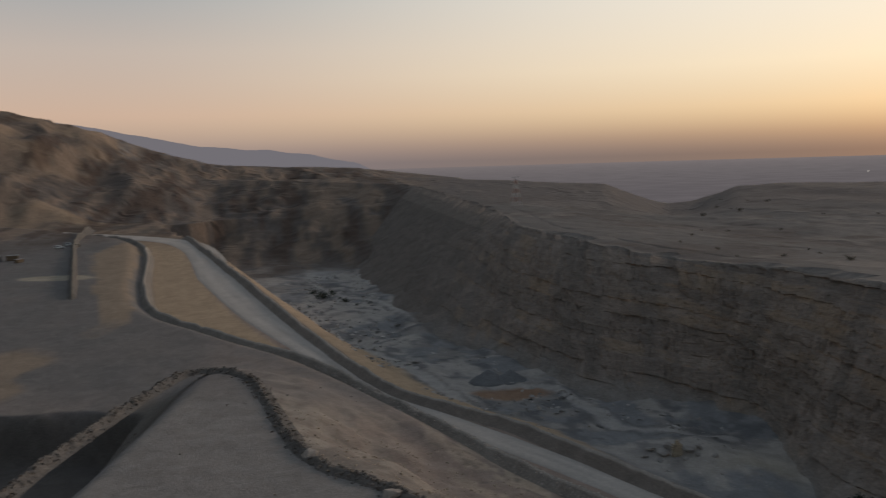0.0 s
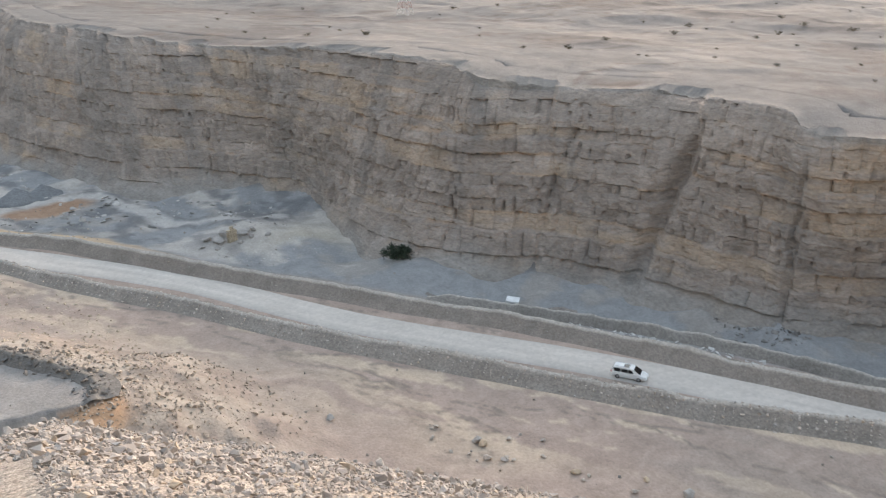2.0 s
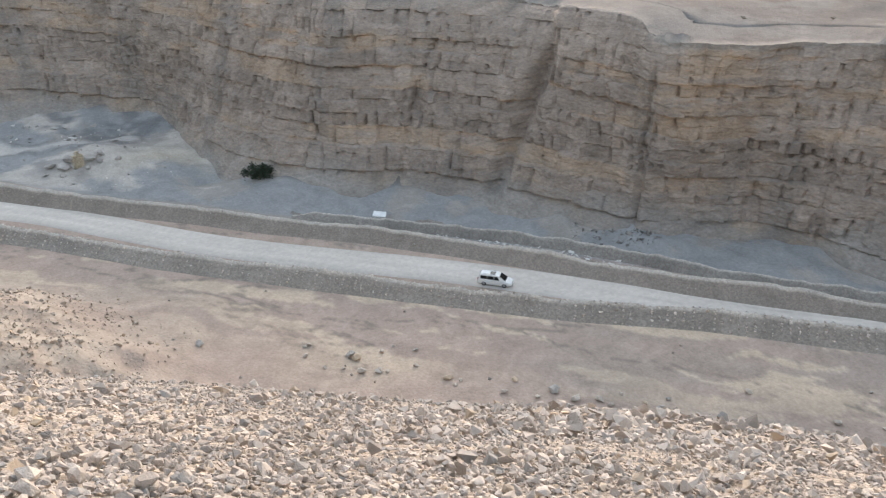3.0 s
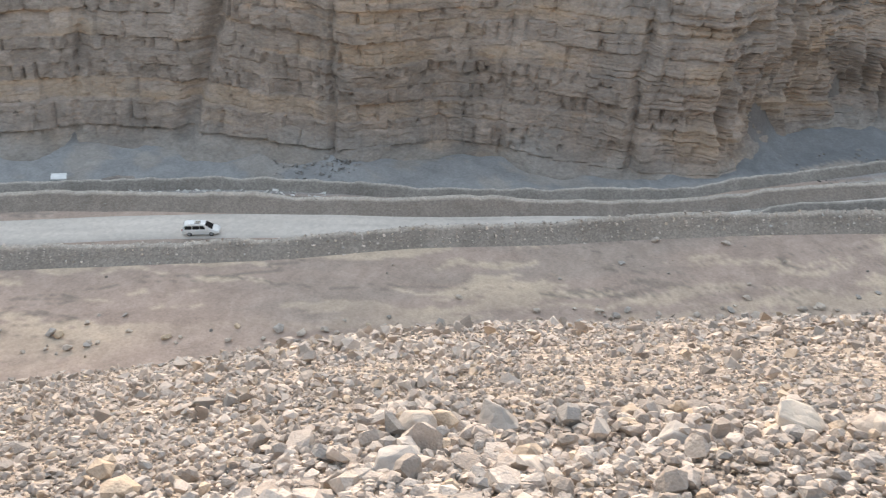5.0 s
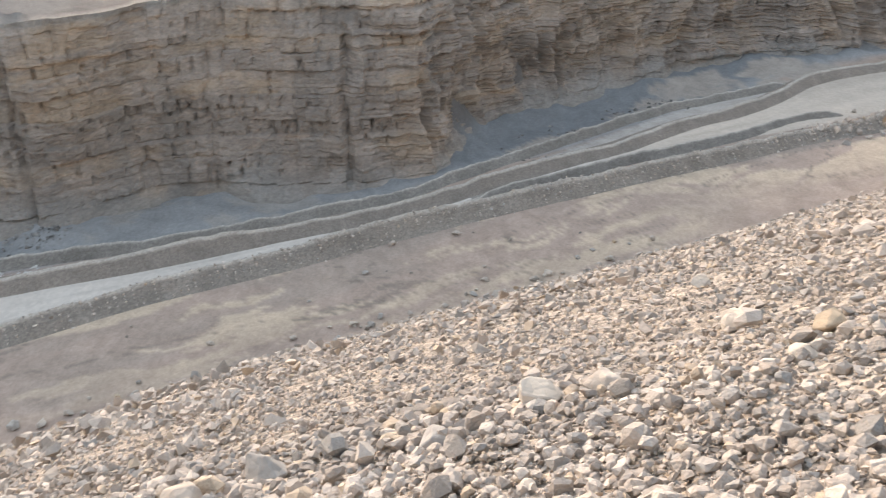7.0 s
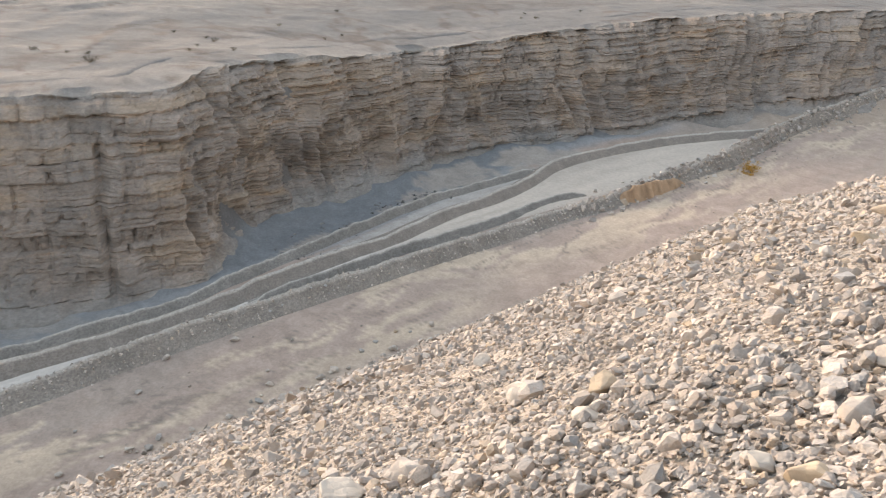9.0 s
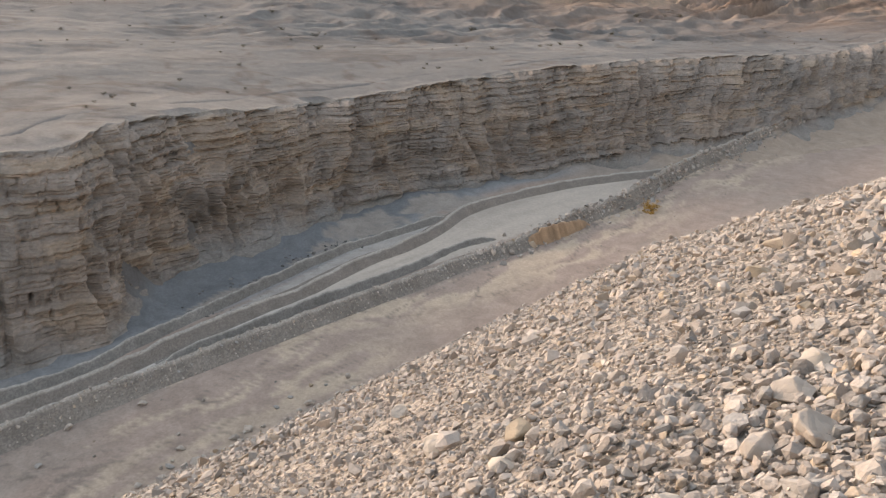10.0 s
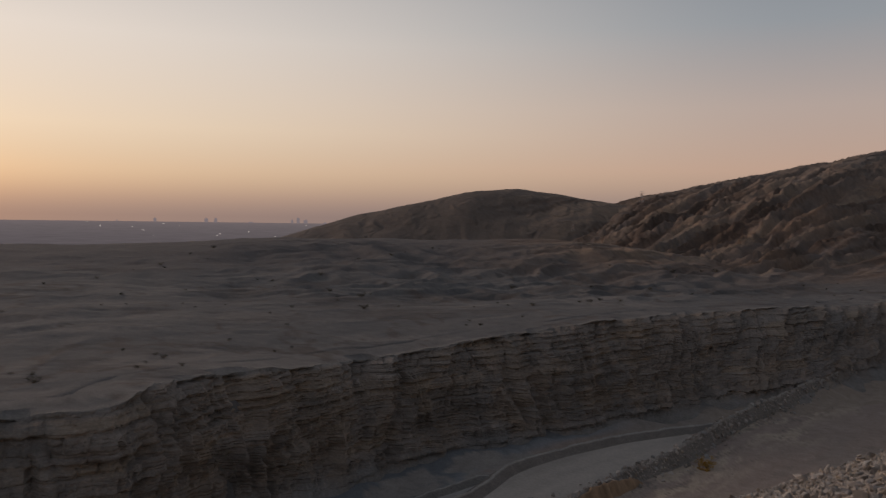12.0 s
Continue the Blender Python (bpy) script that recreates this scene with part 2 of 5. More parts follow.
def left_level(x, y, z):
    """The hill beyond the terraces."""
    D, az = np.hypot(x, y), np.degrees(np.arctan2(x, y))
    hill = smooth(0, 1, (D - np.interp(az, [-60, -30, -20, -12, -4], [330, 560, 590, 640, 660]) + 40 * fbm(x / 60, y / 60, 45, 3)) / 360)
    crest = np.interp(az, [-90, -40, -28, -25, -22, -19, -16, -12, -6, 0, 6], [150, 140, 124, 114, 100, 82, 66, 60, 54, 30, 10])
    g = 0.85 * ridged(x / 80 + 0.5 * fbm(x / 70, y / 70, 43, 3), y / 260, 41, 2) + 0.5 * ridged((x + 0.4 * y) / 24 + 0.4 * fbm(x / 50, y / 50, 46, 2), y / 150, 47, 2) + 0.28 * ridged((x + 0.4 * y) / 10, y / 80, 48, 2)
    rise = 22 + hill * (crest - 22) + (g - 1.4) * 9 * np.sqrt((hill * (1.05 - hill)).clip(0, 1)) * smooth(0, -10, az)
    return np.where((hill > 0.001) & (crest > 25), np.maximum(z, rise), z)


def plateau_top(x, y, beyond_rim=None):
    """The plateau's surface, joined to the rim."""
    if beyond_rim is None:
        dm, sm, _ = line_distance(x, y, rim_line)
        beyond_rim = dm * sm
    w_sum, z_sum = 0, 0
    for px_, py_, pz_ in rim_line:
        w = 1 / ((x - px_) ** 2 + (y - py_) ** 2 + 60) ** 2
        w_sum, z_sum = w_sum + w, z_sum + w * pz_
    near_rim = smooth(110, 0, beyond_rim)
    return far_level(x, y) * (1 - near_rim) + (z_sum / w_sum + 0.7 * fbm(x / 20, y / 20, 7, 3)) * near_rim


def ground_level(x, y):
    bank, wadi = bank_level(x, y), wadi_level(x, y)
    df, sf, _ = line_distance(x, y, far_line)
    wadi_side = df * sf
    z = bank + (wadi - bank) * smooth(0.1, 1.0, wadi_side / np.interp(y, [120, 175, 230], [8, 13, 22]))
    dn, sn, _ = line_distance(x, y, near_line)
    apron = smooth(0, 8, -sn * dn)
    z = z + 0.5 * fbm(x / 16, y / 16, 1, 4) * apron + (1.1 * fbm(x / 18, y / 18, 2, 4) + 0.5 * ridged(x / 9, y / 9, 14, 3) - 0.6) * smooth(5, 16, wadi_side)
    # heaped ground in the middle of the wadi, before the ruin
    z = z + 3.0 * np.exp(-((x - 49) ** 2 + (y - 169) ** 2) / 110) + 1.6 * np.exp(-((x - 58) ** 2 + (y - 158) ** 2) / 60)
    # left terraces above the road
    z = z + 3.6 * apron * smooth(150, 185, y)
    plat = inside(x, y, terrace)
    dt, _, _ = line_distance(x, y, terrace)
    zp = 12 + 0.2 * fbm(x / 8, y / 8, 6, 3)
    t = np.where(plat, 1.0, 1 - smooth(0, 30, dt + 5 * fbm(x / 9, y / 9, 15, 4))) * smooth(-70, -55, x)
    z = np.maximum(z, z + (zp - z) * t)
    pit = smooth(0, 6, -69 - x) * smooth(186, 182, y + 2 * fbm(x / 6, y / 6, 16, 3)) * smooth(-170, -140, x)
    z = z + (-6 - z) * pit * smooth(70, 100, y)
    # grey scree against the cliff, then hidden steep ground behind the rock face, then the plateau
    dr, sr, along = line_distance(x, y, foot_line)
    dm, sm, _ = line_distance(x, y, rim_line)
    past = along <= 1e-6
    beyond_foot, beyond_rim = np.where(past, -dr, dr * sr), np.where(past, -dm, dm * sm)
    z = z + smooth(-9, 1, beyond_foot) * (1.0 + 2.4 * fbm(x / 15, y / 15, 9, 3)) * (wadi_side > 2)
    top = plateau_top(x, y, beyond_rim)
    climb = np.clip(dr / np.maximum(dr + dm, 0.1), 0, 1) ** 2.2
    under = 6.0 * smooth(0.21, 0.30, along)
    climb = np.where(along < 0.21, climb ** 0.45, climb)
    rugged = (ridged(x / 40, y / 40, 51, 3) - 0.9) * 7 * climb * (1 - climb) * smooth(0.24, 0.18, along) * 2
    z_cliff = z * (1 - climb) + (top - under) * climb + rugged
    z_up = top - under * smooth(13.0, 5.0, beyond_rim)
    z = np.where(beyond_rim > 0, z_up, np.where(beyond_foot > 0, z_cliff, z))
    z = left_level(x, y, z)
    return np.maximum(z, slope_level(x, y))


def mesh_from(name, verts, faces, material, smooth_shade=True):
    me = bpy.data.meshes.new(name)
    verts, faces = np.asarray(verts, np.float32), np.asarray(faces, np.int32)
    k = faces.shape[1]
    me.vertices.add(len(verts))
    me.vertices.foreach_set("co", verts.ravel())
    me.loops.add(faces.size)
    me.loops.foreach_set("vertex_index", faces.ravel())
    me.polygons.add(len(faces))
    me.polygons.foreach_set("loop_start", np.arange(0, faces.size, k, dtype=np.int32))
    me.polygons.foreach_set("use_smooth", np.full(len(faces), smooth_shade))
    me.update(calc_edges=True)
    me.validate()
    me.materials.append(material)
    return me


def grid_faces(rows, cols):
    i = np.arange(rows * cols).reshape(rows, cols)
    return np.stack([i[:-1, :-1], i[:-1, 1:], i[1:, 1:], i[1:, :-1]], -1).reshape(-1, 4)


def set_tint(me, rgb, rugged=None):
    """The base colour at each corner; its fourth value says how rugged the surface is."""
    a = me.attributes.new("tint", "FLOAT_COLOR", "POINT")
    w = np.zeros((len(rgb), 1)) if rugged is None else rugged.reshape(-1, 1)
    a.data.foreach_set("color", np.concatenate([rgb, w], 1).astype(np.float32).ravel())


# ---- materials ----
def earth(name, base=None, grain=1.0, relief=0.1, pebble=6.0, contrast=0.2, speckle=0.2, rough=0.95, stretch=(1, 1, 1), crags=0.0):
    """Dry earth or stone: broad blotches, grain and pebbles at real size; the tint comes from the mesh or from base."""
    m = bpy.data.materials.new(name)
    m.use_nodes = True
    N, L = m.node_tree.nodes, m.node_tree.links
    bsdf = N["Principled BSDF"]
    bsdf.inputs["Roughness"].default_value = rough
    bsdf.inputs["Specular IOR Level"].default_value = 0.12
    geo, mp = N.new("ShaderNodeNewGeometry"), N.new("ShaderNodeMapping")
    mp.inputs["Scale"].default_value = stretch
    L.new(geo.outputs["Position"], mp.inputs[0])
    if base is None:
        at = N.new("ShaderNodeAttribute")
        at.attribute_name = "tint"
        col = at.outputs["Color"]
    else:
        rgb = N.new("ShaderNodeRGB")
        rgb.outputs[0].default_value = (*base, 1)
        col = rgb.outputs[0]
    big, fine, vor = N.new("ShaderNodeTexNoise"), N.new("ShaderNodeTexNoise"), N.new("ShaderNodeTexVoronoi")
    big.inputs["Scale"].default_value, big.inputs["Detail"].default_value = 0.09 * grain, 7
    big.inputs["Distortion"].default_value = 1.2
    fine.inputs["Scale"].default_value, fine.inputs["Detail"].default_value = 1.3 * grain, 8
    fine.inputs["Roughness"].default_value = 0.65
    vor.inputs["Scale"].default_value = pebble
    for n in (big, fine, vor):
        L.new(mp.outputs[0], n.inputs["Vector"])

    def spread(fac, amount):
        r = N.new("ShaderNodeMapRange")
        r.inputs[1].default_value, r.inputs[2].default_value = 0.3, 0.7
        r.inputs[3].default_value, r.inputs[4].default_value = 1 - amount, 1 + amount
        L.new(fac, r.inputs[0])
        return r.outputs[0]

    def times(a, f):
        mx = N.new("ShaderNodeMix")
        mx.data_type, mx.blend_type = "RGBA", "MULTIPLY"
        mx.inputs[0].default_value = 1
        L.new(a, mx.inputs[6])
        L.new(f, mx.inputs[7])
        return mx.outputs[2]

    one = N.new("ShaderNodeSeparateColor")
    L.new(vor.outputs["Color"], one.inputs[0])
    col = times(col, spread(big.outputs[0], contrast))
    col = times(col, spread(fine.outputs[0], contrast))
    col = times(col, spread(one.outputs[0], speckle))
    L.new(col, bsdf.inputs["Base Color"])
    add = N.new("ShaderNodeMath")
    add.operation = "MULTIPLY_ADD"
    L.new(vor.outputs["Distance"], add.inputs[0])
    add.inputs[1].default_value = -0.7
    L.new(fine.outputs[0], add.inputs[2])
    bump = N.new("ShaderNodeBump")
    bump.inputs["Strength"].default_value, bump.inputs["Distance"].default_value = 1.0, relief
    L.new(add.outputs[0], bump.inputs["Height"])
    L.new(bump.outputs[0], bsdf.inputs["Normal"])
    if base is None and crags:
        crag, cb = N.new("ShaderNodeTexNoise"), N.new("ShaderNodeBump")
        crag.noise_type = "RIDGED_MULTIFRACTAL"
        crag.inputs["Scale"].default_value, crag.inputs["Detail"].default_value = 0.055, 7
        crag.inputs["Distortion"].default_value = 0.8
        L.new(mp.outputs[0], crag.inputs["Vector"])
        cb.inputs["Distance"].default_value = crags
        L.new(at.outputs["Alpha"], cb.inputs["Strength"])
        L.new(crag.outputs[0], cb.inputs["Height"])
        L.new(bump.outputs[0], cb.inputs["Normal"])
        L.new(cb.outputs[0], bsdf.inputs["Normal"])
    return m


def plain(name, rgb, rough=0.5, metal=0.0, spec=0.5):
    """A made thing's surface with a little dust on it."""
    m = bpy.data.materials.new(name)
    m.use_nodes = True
    N, L = m.node_tree.nodes, m.node_tree.links
    b = N["Principled BSDF"]
    nz, r = N.new("ShaderNodeTexNoise"), ramp(N, [(0.3, [c * 0.82 for c in rgb]), (0.7, rgb)])
    nz.inputs["Scale"].default_value, nz.inputs["Detail"].default_value = 2.2, 6
    L.new(nz.outputs[0], r.inputs[0])
    L.new(r.outputs[0], b.inputs["Base Color"])
    b.inputs["Roughness"].default_value, b.inputs["Metallic"].default_value, b.inputs["Specular IOR Level"].default_value = rough, metal, spec
    return m


def haze_material(name):
    """Air light over the far plain, painted as a glow that pales with distance."""
    m = bpy.data.materials.new(name)
    m.use_nodes = True
    N, L = m.node_tree.nodes, m.node_tree.links
    N.clear()
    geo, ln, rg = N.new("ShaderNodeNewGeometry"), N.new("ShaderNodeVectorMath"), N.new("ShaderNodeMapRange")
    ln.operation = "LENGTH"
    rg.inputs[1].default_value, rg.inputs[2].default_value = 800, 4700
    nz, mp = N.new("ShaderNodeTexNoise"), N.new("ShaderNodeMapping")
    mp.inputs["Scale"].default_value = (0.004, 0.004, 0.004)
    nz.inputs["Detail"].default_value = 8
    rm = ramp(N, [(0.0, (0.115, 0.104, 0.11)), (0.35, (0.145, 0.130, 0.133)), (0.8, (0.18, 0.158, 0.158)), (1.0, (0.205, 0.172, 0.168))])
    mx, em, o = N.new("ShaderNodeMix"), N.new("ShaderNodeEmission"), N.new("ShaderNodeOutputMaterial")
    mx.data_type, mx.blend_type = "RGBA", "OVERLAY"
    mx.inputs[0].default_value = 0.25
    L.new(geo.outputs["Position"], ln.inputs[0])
    L.new(geo.outputs["Position"], mp.inputs[0])
    L.new(mp.outputs[0], nz.inputs["Vector"])
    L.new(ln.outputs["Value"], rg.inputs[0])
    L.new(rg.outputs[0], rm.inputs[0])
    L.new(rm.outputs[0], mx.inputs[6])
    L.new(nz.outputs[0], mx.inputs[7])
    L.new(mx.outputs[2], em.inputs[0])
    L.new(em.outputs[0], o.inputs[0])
    return m


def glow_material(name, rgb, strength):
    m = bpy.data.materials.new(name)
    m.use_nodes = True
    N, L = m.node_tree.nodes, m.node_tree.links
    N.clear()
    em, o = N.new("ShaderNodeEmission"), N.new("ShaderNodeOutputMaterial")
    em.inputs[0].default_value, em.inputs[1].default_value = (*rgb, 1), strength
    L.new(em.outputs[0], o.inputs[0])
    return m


GROUND = earth("ground_earth", None, grain=2.2, relief=0.07, pebble=2.2, contrast=0.115, speckle=0.045, crags=5.0)
SCREE = earth("scree", None, grain=2.5, relief=0.12, pebble=8.0, contrast=0.16, speckle=0.3)
ROCKFACE = earth("cliff_rock", None, grain=1.1, relief=0.22, pebble=0.9, contrast=0.2, speckle=0.04, stretch=(1, 1, 2.2))
RUBBLE = earth("rubble_stone", None, grain=5.0, relief=0.010, pebble=40.0, contrast=0.13, speckle=0.03)
BOULDER = earth("boulder_stone", None, grain=2.6, relief=0.03, pebble=9.0, contrast=0.16, speckle=0.02)
BERM = earth("bank_gravel", None, grain=1.5, relief=0.045, pebble=5.0, contrast=0.16, speckle=0.12)
ROADDIRT = earth("road_dirt", None, grain=0.9, relief=0.02, pebble=2.0, contrast=0.06, speckle=0.04)
EARTHBANK = earth("earth_bank", None, grain=2.0, relief=0.06, pebble=5.0, contrast=0.13, speckle=0.10)
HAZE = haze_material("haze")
# Far ridge and tower blocks glow flatly in a painted haze colour.
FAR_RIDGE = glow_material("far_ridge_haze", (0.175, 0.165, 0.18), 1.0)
FAR_TOWN = glow_material("far_town_haze", (0.235, 0.205, 0.21), 1.0)
LAMP = glow_material("town_lamp", (1.0, 0.93, 0.8), 1.6)
# Pylon paint toned pale and dull: distant haze put into its colour.
PYLON_WHITE = plain("hazed_white_paint", (0.68, 0.66, 0.64), 0.7)
WHITE = plain("white_paint", (0.80, 0.80, 0.79), 0.35)
DARKGLASS = plain("tinted_glass", (0.012, 0.013, 0.015), 0.08)
TYRE = plain("tyre_rubber", (0.02, 0.02, 0.02), 0.8)
STEEL = plain("dusty_steel", (0.42, 0.42, 0.43), 0.45, 0.6)
LAMPGLASS = plain("lamp_glass", (0.7, 0.72, 0.75), 0.1)
REDGLASS = plain("red_lamp_glass", (0.35, 0.02, 0.02), 0.15)
DARKPAINT = plain("dark_paint", (0.03, 0.032, 0.036), 0.4)
# Pylon red, muted in the same way to stand for haze.
REDPAINT = plain("hazed_red_paint", (0.50, 0.33, 0.29), 0.7)
MUDBRICK = earth("mud_brick", (0.42, 0.355, 0.265), grain=4, relief=0.05, pebble=6, contrast=0.2, speckle=0.15)
TWIG = plain("dry_twig", (0.16, 0.12, 0.08), 0.9)
LEAF = plain("dark_green_leaf", (0.026, 0.042, 0.022), 0.7)
DRYLEAF = plain("dull_olive_leaf", (0.085, 0.075, 0.05), 0.85)
YELLOWLEAF = plain("yellow_dry_leaf", (0.46, 0.27, 0.05), 0.85)

# ---- ground: one sheet from the slope underfoot to the far edge of the plateau and hills ----
radii = np.concatenate([[0.02], np.geomspace(0.6, 62, 110, endpoint=False), np.geomspace(62, 360, 290, endpoint=False), np.geomspace(360, 1050, 235, endpoint=False),
                        np.geomspace(1050, 1700, 14)])
turns = np.radians(np.concatenate([np.arange(-42, 102, 0.37), np.arange(102, 142, 0.17), np.arange(142, 318, 3.0), [318.0]]))
R, A = np.meshgrid(radii, turns, indexing="ij")
X, Y = R * np.sin(A), R * np.cos(A)
Z = ground_level(X, Y)


def ground_tint(x, y, z):
    apron, tan, sand = np.array((0.356, 0.280, 0.236)), np.array((0.50, 0.37, 0.25)), np.array((0.44, 0.405, 0.37))
    grey, hill, upland = np.array((0.27, 0.27, 0.27)), np.array((0.25, 0.176, 0.132)), np.array((0.166, 0.158, 0.152))
    df, sf, _ = line_distance(x, y, far_line)
    dr, sr, along = line_distance(x, y, foot_line)
    dt, _, _ = line_distance(x, y, terrace)
    wadi_side, cliff_side = df * sf, np.where(along <= 1e-6, -1, dr * sr)
    n, streak = fbm(x / 18, y / 18, 60, 5), fbm((0.55 * x - 0.83 * y) / 20, (0.83 * x + 0.55 * y) / 3.0 + 1.8 * fbm(x / 16, y / 16, 64, 4), 61, 5, 0.65)
    c = np.broadcast_to(apron, x.shape + (3,)).copy()

    def lay(col, w):
        c[...] = c * (1 - w[..., None]) + np.array(col) * w[..., None]
    dn_, sn_, _ = line_distance(x, y, near_line)
    washed = smooth(26, 8, dn_ + 14 * n)
    lay((0.315, 0.265, 0.228), smooth(0.1, 0.35, fbm((0.55 * x - 0.83 * y) / 40, (0.83 * x + 0.55 * y) / 9, 68, 4)) * 0.6)
    lay((0.49, 0.395, 0.305), smooth(0.0, 0.09, streak + 0.1 * n) * (0.85 * washed + 0.03) * smooth(260, 170, y) * smooth(0, 2, -sn_ * dn_))
    rill = np.abs(fbm((0.55 * x - 0.83 * y) / 22, (0.83 * x + 0.55 * y) / 5, 59, 4))
    lay((0.21, 0.18, 0.155), smooth(0.035, 0.012, rill) * washed * 0.8)
    rocky = smooth(34, 4, dt) * (1 - inside(x, y, terrace)) * smooth(-62, -40, x) * smooth(60, 90, y)
    crumbled = fbm(x / 5 + 0.8 * fbm(x / 7, y / 7, 100, 2), y / 5, 62, 5, 0.62)
    lay((0.285, 0.243, 0.206), rocky * 0.9)
    lay((0.365, 0.315, 0.262), rocky * smooth(0.0, 0.14, crumbled + 0.4 * n))
    lay((0.24, 0.20, 0.16), rocky * smooth(0.05, 0.01, np.abs(crumbled + 0.12)) * 0.7)
    lay((0.45, 0.29, 0.18), smooth(4.5, 3, np.hypot(x - 6.5, (y - 88) / 1.3)))
    lay((0.27, 0.255, 0.24), inside(x, y, terrace) * 0.9)
    dd_, _, _ = line_distance(x, y, road_line)
    lay(tan * 0.95, smooth(1, 3, sn_ * dn_) * smooth(6, 8, dd_) * smooth(205, 230, y) * smooth(2, 0, wadi_side))
    lay((0.235, 0.212, 0.197), smooth(160, 190, y) * smooth(0, 3, -sn_ * dn_) * (0.7 + 0.3 * smooth(-0.1, 0.2, n)))
    # the upper terrace: grey packed gravel, two tan strips and a pale mound
    upper_yard = smooth(180, 205, y) * smooth(0, 3, -sn_ * dn_) * smooth(-60, -75, x) * smooth(455, 430, y)
    lay((0.205, 0.192, 0.182), upper_yard * (0.85 + 0.3 * n))
    mid_strip = np.interp(y, [262, 268, 400], [-110, -109, -160])
    lay(tan * 0.8, 0.7 * upper_yard * smooth(1.0, 0.75, np.abs(x - mid_strip + 3 * n) / np.interp(y, [262, 400], [5, 12])) * smooth(255, 275, y + 14 * n))
    lay(tan * 0.8, 0.6 * upper_yard * smooth(17, 12, np.hypot(x + 124, (y - 214) / 1.7) + 9 * n))
    lay((0.20, 0.18, 0.158), smooth(-78, -72, x) * smooth(-58, -64, x) * smooth(200, 190, y) * smooth(95, 110, y))
    lay(grey, smooth(5, 9, wadi_side + 3 * n))
    lay((0.315, 0.29, 0.265), smooth(0.05, 0.2, fbm(x / 9, y / 9, 110, 5, 0.6)) * smooth(6, 10, wadi_side) * smooth(20, 40, y) * 0.8)
    lay(sand, smooth(-0.12, 0.1, n + 0.6 * fbm(x / 5, y / 7, 63, 5, 0.6)) * smooth(6, 12, wadi_side) * smooth(110, 150, y))
    lay((0.15, 0.15, 0.155), smooth(0.08, 0.3, fbm(x / 5 + fbm(x / 9, y / 9, 56, 2), y / 8, 57, 5, 0.6)) * smooth(9, 16, wadi_side) * smooth(150, 180, y) * 0.75)
    lay((0.335, 0.28, 0.238), smooth(-88, -112, y) * smooth(0, 4, wadi_side) * smooth(-0.3, 0.1, n + 0.2))
    lay((0.195, 0.20, 0.205), smooth(30, 15, y) * smooth(-100, -80, y) * smooth(8, 12, wadi_side))
    lay((0.37, 0.295, 0.235), smooth(-122, -140, y) * smooth(-5, 5, wadi_side))
    rough_ground = [(126, 14), (131, 11.4), (143, 3.7), (153.5, -7), (166, -19.5), (184, -28), (197, -45), (201, -60), (196, -72), (184, -57), (170, -32), (147, -6), (136, 4)]
    pale_lane = [(125, 6), (137, -1), (153.6, -17), (167, -31), (177, -44), (181, -54), (173, -50), (162, -40), (154, -29), (142, -16), (134.5, -6)]
    lay((0.34, 0.30, 0.265), inside(x, y, rough_ground) * smooth(-0.35, 0.1, n + fbm(x / 4, y / 4, 52, 4)))
    lay((0.40, 0.37, 0.34), inside(x, y, pale_lane) * 0.9)
    lay((0.43, 0.385, 0.32), np.exp(-((x - 60) ** 2 + (y - 156) ** 2) / 80) * smooth(-0.2, 0.1, n))
    for way, w_ in ((((-40, 290), (-24.6, 266), (-13, 250), (0, 219), (5.8, 199), (15, 187), (30, 165)), 2.6), (((12, 226), (27.7, 222), (34, 206), (39, 189), (50, 183), (60, 175)), 2.2),
                    (((-70, 430), (-48, 386), (-27, 362), (-5, 302), (8, 272)), 2.4)):
        dw, _, _ = line_distance(x, y, curve_points(way, 4))
        lay((0.47, 0.44, 0.41), smooth(w_, w_ * 0.5, dw + 1.2 * n) * 0.8)
        lay((0.20, 0.19, 0.18), smooth(0.9, 0.2, np.abs(dw - w_ - 0.7 + n)) * 0.6)
    lay(tan, smooth(1.5, 3.0, wadi_side) * smooth(1.0, 0.8, (wadi_side + 3 * n) / np.interp(y, [150, 200, 240], [6, 15, 21])) * smooth(150, 190, y))
    lay((0.33, 0.205, 0.13), smooth(9, 6, np.hypot((x - 14) / 1.7, (y - 219) / 0.7) + 6 * n) * 0.9)
    lay((0.42, 0.37, 0.29), smooth(11, 9, np.hypot((x + 163) / 1.6, (y - 345) / 0.55)))
    lay((0.42, 0.40, 0.38), smooth(14, 9, np.hypot(x + 70, (y - 500) / 5.0)))
    lay(upland, smooth(0, 4, cliff_side))
    lay((0.135, 0.122, 0.115), smooth(0.0, 0.22, fbm(x / 40, y / 60, 66, 7, 0.68)) * smooth(0, 4, cliff_side) * 0.85)
    lay((0.232, 0.212, 0.195), smooth(0.10, 0.34, fbm(x / 25, y / 45, 69, 7, 0.68)) * smooth(0, 4, cliff_side) * 0.7)
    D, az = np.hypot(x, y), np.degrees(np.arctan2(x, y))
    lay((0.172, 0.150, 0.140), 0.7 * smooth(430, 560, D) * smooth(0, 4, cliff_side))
    g = fbm(x / 35, y / 35, 67, 5)
    lay(hill, smooth(420, 560, D) * smooth(101, 114, az) * np.clip(0.7 + g, 0, 1))
    lay((0.20, 0.16, 0.135), smooth(700, 900, D) * smooth(88, 96, az) * smooth(118, 112, az))
